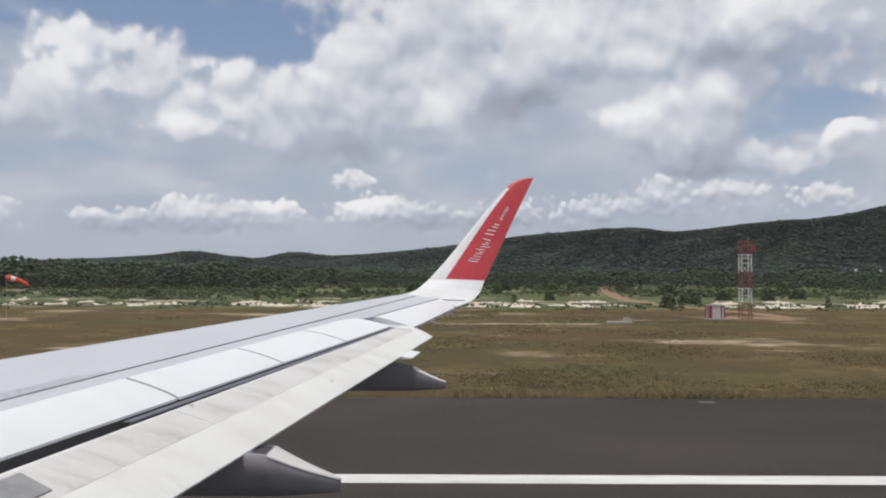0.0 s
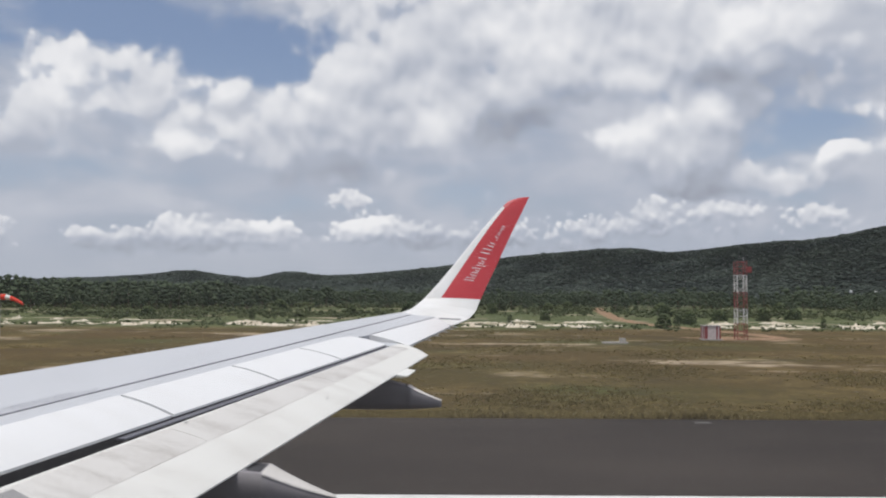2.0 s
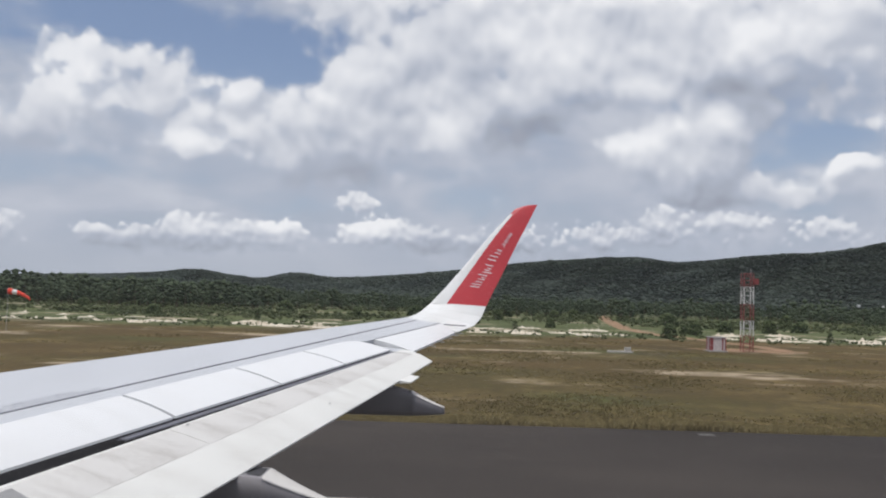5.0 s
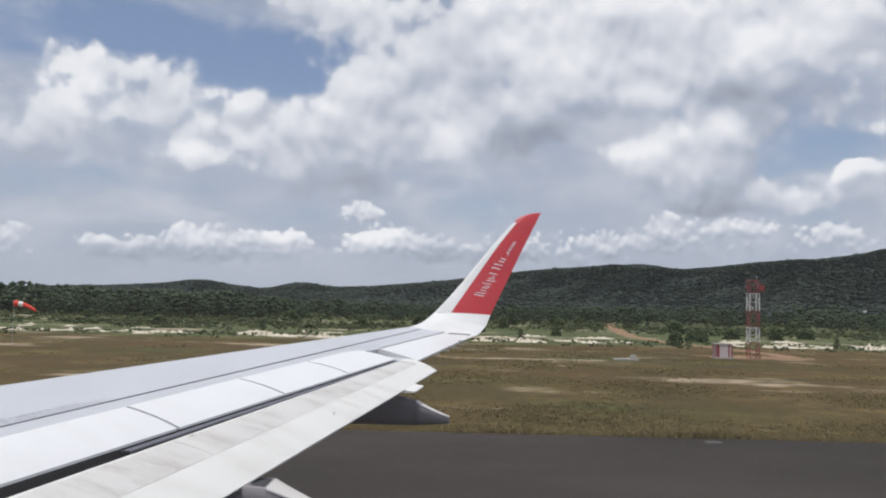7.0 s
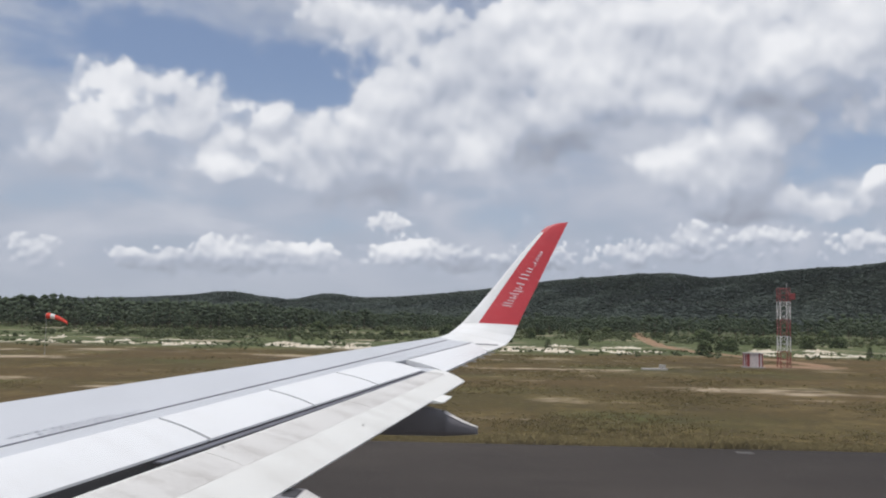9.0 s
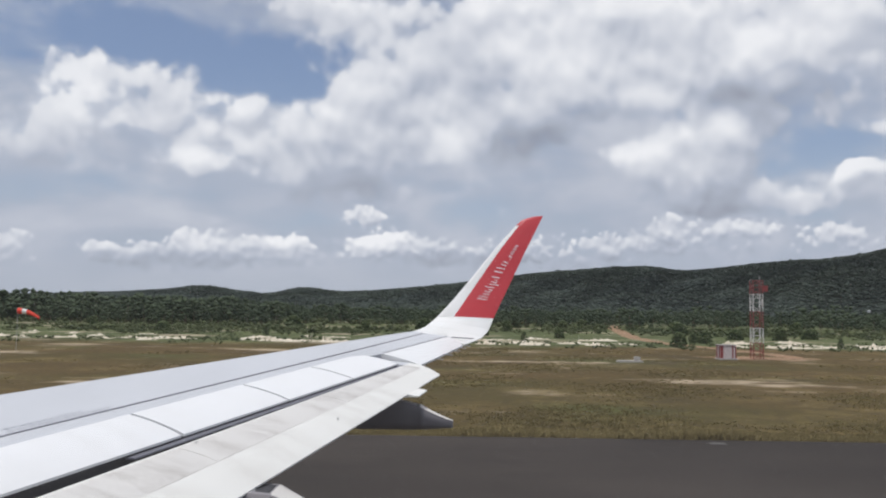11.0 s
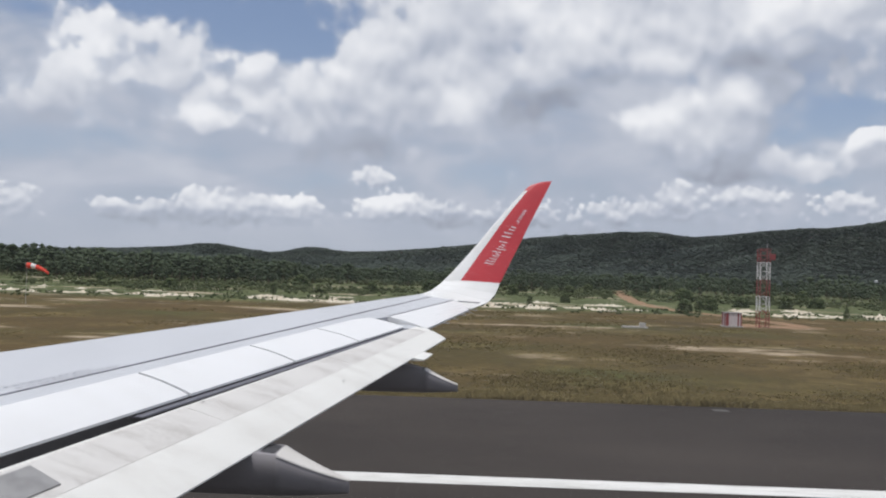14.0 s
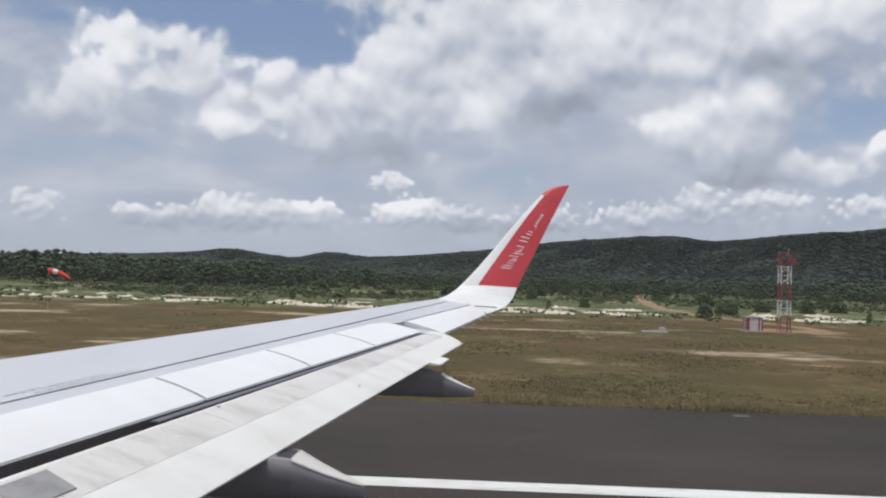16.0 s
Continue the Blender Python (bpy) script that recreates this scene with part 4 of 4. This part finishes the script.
def fuselage(plane):
    """Plain tube of the cabin with one window opening before the camera."""
    radius, cy, cz, wall = 1.98, -1.78, 4.55, 0.06
    def at(x, w, r):
        return Vector((x, cy + r * math.cos(w), cz + r * math.sin(w)))
    lo, hi = math.asin((4.72 - cz) / radius), math.asin((5.32 - cz) / radius)
    turns = [lo + (hi - lo) * i / 2 for i in range(3)] + [hi + (2 * math.pi - hi + lo) * i / 40 for i in range(1, 40)]
    xs = [-9.0, -0.32, 0.38, 6.0]
    n, verts, faces = len(turns), [], []
    for r in (radius, radius - wall):
        for x in xs:
            verts += [at(x, w, r) for w in turns]
    k = len(xs) * n
    for side in (0, k):
        for i in range(3):
            for j in range(n):
                if i == 1 and j in (0, 1):
                    continue
                m = (j + 1) % n
                faces.append((side + i * n + j, side + i * n + m, side + (i + 1) * n + m, side + (i + 1) * n + j))
    for i in (0, 3):
        for j in range(n):
            m = (j + 1) % n
            faces.append((i * n + j, i * n + m, k + i * n + m, k + i * n + j))
    for a, b in (((1, 0), (1, 1)), ((1, 1), (1, 2)), ((2, 0), (2, 1)), ((2, 1), (2, 2)), ((1, 0), (2, 0)), ((1, 2), (2, 2))):
        p, q = a[0] * n + a[1], b[0] * n + b[1]
        faces.append((p, q, k + q, k + p))
    pane = [Vector((x, cy + math.sqrt((radius - 0.03) ** 2 - (z - cz) ** 2) - d, z)) for d in (0.0, 0.008) for x, z in ((-0.32, 4.72), (0.38, 4.72), (0.38, 5.32), (-0.32, 5.32))]
    glass = part("window_pane", mesh("window_pane", pane, [(0, 1, 2, 3)], CABIN_WINDOW), plane, "clear acrylic cabin window, faintly dusty")
    glass.visible_shadow = False
    part("fuselage", mesh("fuselage", verts, faces, FABRIC_CABIN), plane, "plain white fuselage shell")


def landing_gear(plane):
    leg = part("gear_leg", bar_mesh("gear_leg", [((-3.2, 2.0, 3.6), (-3.2, 2.0, 0.55)), ((-3.2, 1.5, 0.58), (-3.2, 2.5, 0.58))], 0.11, METAL_GREY, 10), plane, "grey landing gear leg")
    for y in (1.55, 2.45):
        rings = [[Vector((-3.2 + r * math.cos(2 * math.pi * i / 24), y + d, 0.57 + r * math.sin(2 * math.pi * i / 24))) for i in range(24)] for r, d in ((0.3, -0.18), (0.52, -0.18), (0.57, -0.1), (0.57, 0.1), (0.52, 0.18), (0.3, 0.18))]
        part("tyre", loft("tyre", rings, SHADE_AND_BLACK), leg, "black tyre")


AIRCRAFT = thing("aircraft", "airliner with white swept wing and red wing-tip fin", "airplane")
wing(AIRCRAFT)
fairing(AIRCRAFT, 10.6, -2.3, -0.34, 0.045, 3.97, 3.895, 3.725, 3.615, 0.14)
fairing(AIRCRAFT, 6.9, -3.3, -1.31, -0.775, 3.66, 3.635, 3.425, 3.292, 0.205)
wing_tip(AIRCRAFT)
fuselage(AIRCRAFT)
landing_gear(AIRCRAFT)


# ---- airfield things ----
def radio_mast(at):
    ob = thing("lattice_mast", "square lattice mast in red and white bands, on dry grass", "mast", at)
    w = 0.55
    bands = [(0, 1.85, MAST_RED), (1.85, 3.55, MAST_WHITE), (3.55, 5.45, MAST_RED), (5.45, 7.45, MAST_WHITE), (7.45, 9.0, MAST_RED)]
    corners = ((-w, -w), (w, -w), (w, w), (-w, w))
    for a, b, mat in bands:
        for x, y in corners:
            part("leg", bar_mesh("leg", [((x, y, a), (x, y, b))], 0.05, mat, 6), ob)
        step = (b - a) / 2
        for s in range(2):
            z = a + s * step
            for i in range(4):
                p, q = corners[i], corners[(i + 1) % 4]
                up = (z, z + step) if (s + i) % 2 == 0 else (z + step, z)
                part("brace", bar_mesh("brace", [((*p, up[0]), (*q, up[1]))], 0.025, mat, 5), ob)
                part("crossbar", bar_mesh("crossbar", [((*p, z + step), (*q, z + step))], 0.025, mat, 5), ob)
    part("antenna_box", boxes_mesh("antenna_box", [(0.7, 1.25, -0.25, 0.25, 7.75, 8.45)], MAST_RED, 0.03), ob, "small red equipment box")
    part("aerial", bar_mesh("aerial", [((w, w, 9.0), (w, w, 9.6))], 0.04, METAL_GREY, 6), ob)
    return ob


def equipment_hut(at):
    ob = thing("equipment_hut", "small white equipment cabin with red stripes", "hut", at)
    part("base", boxes_mesh("base", [(-1.05, 1.05, -0.95, 0.95, -0.05, 0.1)], CONCRETE, 0.02), ob)
    part("body", boxes_mesh("body", [(-0.9, 0.9, -0.8, 0.8, 0.1, 1.55)], HUT_PINK, 0.03), ob)
    part("roof", boxes_mesh("roof", [(-0.97, 0.97, -0.88, 0.88, 1.55, 1.63)], HUT_ROOF, 0.02), ob)
    for x0, x1 in ((-0.9, -0.56), (0.42, 0.58), (0.76, 0.9)):
        part("red_panel", boxes_mesh("red_panel", [(x0, x1, -0.825, -0.79, 0.13, 1.53)], MAST_RED, 0.005), ob, "red painted wall panel")
    for y0, y1 in ((-0.65, -0.25), (0.25, 0.65)):
        part("red_panel", boxes_mesh("red_panel", [(-0.925, -0.89, y0, y1, 0.13, 1.53)], MAST_RED, 0.005), ob)
    return ob


def windsock(at):
    ob = thing("windsock", "red and white windsock drooping from a thin pole", "windsock", at)
    part("pole", bar_mesh("pole", [((0, 0, -0.1), (0, 0, 4.6))], 0.022, METAL_GREY, 8), ob)
    part("hoop", bar_mesh("hoop", [((0, 0.33 * math.cos(i * 0.6283), 4.42 + 0.33 * math.sin(i * 0.6283)), (0, 0.33 * math.cos((i + 1) * 0.6283), 4.42 + 0.33 * math.sin((i + 1) * 0.6283))) for i in range(10)], 0.02, METAL_GREY, 5), ob)
    def ring(u):
        r = 0.33 - 0.17 * u
        x, z = 0.05 + 2.6 * u - 0.2 * u * u, 4.42 - 0.05 * u - 0.75 * u * u
        return [Vector((x, r * math.cos(i * 0.5236), z + r * math.sin(i * 0.5236))) for i in range(12)]
    for k in range(5):
        rings = [ring((k + j / 3) / 5) for j in range(4)]
        part("sock_band", loft("sock_band", rings, SOCK_WHITE if k == 1 else SOCK_RED, True, False), ob, "white cloth band" if k == 1 else "red cloth band")
    return ob


def approach_light(at):
    ob = thing("approach_light", "low yellow runway light box on short legs", "runway light", at, "row of approach lights")
    part("lamp_body", boxes_mesh("lamp_body", [(-0.5, 0.5, -0.3, 0.3, 0.22, 0.42)], LENS_BLACK, 0.02), ob, "black lamp body")
    part("cover", boxes_mesh("cover", [(-0.62, 0.62, -0.36, 0.36, 0.42, 0.50)], YELLOW, 0.02), ob, "yellow cover plate")
    for x in (-0.4, 0.4):
        for y in (-0.2, 0.2):
            part("leg", bar_mesh("leg", [((x, y, -0.06), (x, y, 0.24))], 0.025, METAL_GREY, 6), ob)
    part("base", boxes_mesh("base", [(-0.7, 0.7, -0.45, 0.45, -0.1, -0.02)], CONCRETE, 0.01), ob)
    return ob


def house(at):
    ob = thing("house", "long single-storey grey-white house with flat roof", "house", at)
    part("wall", boxes_mesh("wall", [(-6.6, 6.6, -3, 3, -0.1, 4.5)], PLASTER_WALL, 0.02), ob, "plain grey-white plastered wall")
    part("roof", boxes_mesh("roof", [(-6.8, 6.8, -3.25, 3.25, 4.5, 4.72)], CONCRETE, 0.02), ob, "flat concrete roof edge")
    for x in (-4.4, -1.6):
        w = part("window", boxes_mesh("window", [(x - 0.6, x + 0.6, -3.03, -2.98, 2.0, 3.2)], MAST_WHITE, 0.01), ob)
        part("pane", boxes_mesh("pane", [(x - 0.52, x + 0.52, -3.045, -3.02, 2.08, 3.12)], GLASS_DARK), w, "dark window pane")
    for x in (1.6, 5.0):
        w = part("window", boxes_mesh("window", [(x - 0.6, x + 0.6, -3.03, -2.98, 2.75, 3.95)], MAST_WHITE, 0.01), ob)
        part("pane", boxes_mesh("pane", [(x - 0.52, x + 0.52, -3.045, -3.02, 2.83, 3.87)], GLASS_DARK), w, "dark window pane")
    d = part("door", boxes_mesh("door", [(2.8, 3.9, -3.04, -2.98, 1.4, 3.5)], METAL_GREY, 0.01), ob, "grey door")
    part("canopy", boxes_mesh("canopy", [(2.5, 4.2, -3.8, -3.0, 3.5, 3.62)], CONCRETE, 0.02), ob)
    part("step", boxes_mesh("step", [(2.5, 4.2, -4.2, -3.0, -0.1, 1.38)], CONCRETE, 0.02), ob)
    tank = part("water_heater", boxes_mesh("water_heater", [(2.6, 4.3, -1.0, 0.2, 5.3, 5.9)], MAST_WHITE, 0.08), ob, "white roof water heater")
    part("stand", bar_mesh("stand", [((x, y, 4.7), (x, y, 5.35)) for x in (2.8, 4.1) for y in (-0.8, 0.0)], 0.04, METAL_GREY, 6), tank)
    return ob


def lookout(at):
    ob = thing("watch_post", "small white raised watch post with pitched roof", "watch post", at)
    for x in (-0.8, 0.8):
        for y in (-0.8, 0.8):
            part("leg", bar_mesh("leg", [((x, y, -0.1), (x, y, 4.2))], 0.09, MAST_WHITE, 8), ob)
    part("cabin", boxes_mesh("cabin", [(-0.95, 0.95, -0.95, 0.95, 2.0, 3.1)], MAST_WHITE, 0.02), ob, "white cabin wall")
    part("floor_plate", boxes_mesh("floor_plate", [(-1.05, 1.05, -1.05, 1.05, 1.88, 2.0)], CONCRETE, 0.01), ob)
    v = [(-1.5, -1.5, 4.2), (1.5, -1.5, 4.2), (1.5, 1.5, 4.2), (-1.5, 1.5, 4.2), (0, 0, 4.75), (0, 0, 4.2)]
    part("roof", mesh("roof", v, [(0, 1, 4), (1, 2, 4), (2, 3, 4), (3, 0, 4), (3, 2, 1, 0)], MAST_WHITE), ob, "white pyramid roof")
    part("ladder", bar_mesh("ladder", [((-0.25, -1.0, -0.1), (-0.25, -1.0, 2.0)), ((0.25, -1.0, -0.1), (0.25, -1.0, 2.0))] + [((-0.25, -1.0, 0.3 * i), (0.25, -1.0, 0.3 * i)) for i in range(1, 7)], 0.03, METAL_GREY, 5), ob)
    return ob


radio_mast((34.9, 102.8, -0.02))
equipment_hut((31.2, 102.2, 0))
windsock((-48.6, 99, 0))
light = approach_light((49.3, 41.1, 0))
for x, y in ((48.5, 49.8), (47.9, 58.5), (47.3, 67.0)):
    copy_thing(light, pose(x, y, 0))
house((-81, 128, 0))
lookout((-158, 130, 0))


def drain_slab(at):
    ob = thing("concrete_slab", "low pale concrete drain cover among dry tussocks", "concrete slab", at)
    part("slab", boxes_mesh("slab", [(-1.3, 1.3, -0.5, 0.5, -0.1, 0.10)], CONCRETE, 0.03), ob)
    part("block", boxes_mesh("block", [(0.5, 1.1, -0.2, 0.3, 0.10, 0.5)], CONCRETE, 0.03), ob, "square concrete block")


def marker_post(at):
    ob = thing("marker_post", "short dark post in the dry grass", "post", at)
    part("post", boxes_mesh("post", [(-0.08, 0.08, -0.08, 0.08, -0.1, 0.9)], BARK, 0.02), ob)
    part("cap", boxes_mesh("cap", [(-0.1, 0.1, -0.1, 0.1, 0.9, 0.96)], CONCRETE, 0.01), ob)


def far_house(at, size, turn):
    ob = thing("farmhouse", "tiny white-roofed building at the foot of the hill", "building", at, "buildings below the hill")
    ob.matrix_world = pose(*at, 0, 0, turn) @ Matrix.Scale(size, 4)
    part("wall", boxes_mesh("wall", [(-4, 4, -3, 3, -2, 3)], PLASTER_WALL, 0.05), ob)
    v = [(-4.5, -3.5, 3), (4.5, -3.5, 3), (4.5, 3.5, 3), (-4.5, 3.5, 3), (-4.5, 0, 5.2), (4.5, 0, 5.2)]
    part("roof", mesh("roof", v, [(0, 1, 5, 4), (2, 3, 4, 5), (0, 4, 3), (1, 2, 5), (0, 3, 2, 1)], MAST_WHITE), ob, "pale metal roof")


drain_slab((18.6, 94, 0))
marker_post((66.0, 112, 0))
for bearing, off, size, turn in ((24.9, 740, 0.24, 20), (26.2, 730, 0.2, -10), (27.8, 750, 0.24, 35)):
    far_house((off * math.sin(radians(bearing)), off * math.cos(radians(bearing)), float(hill_height(bearing, off)) + 1.6), size, turn)
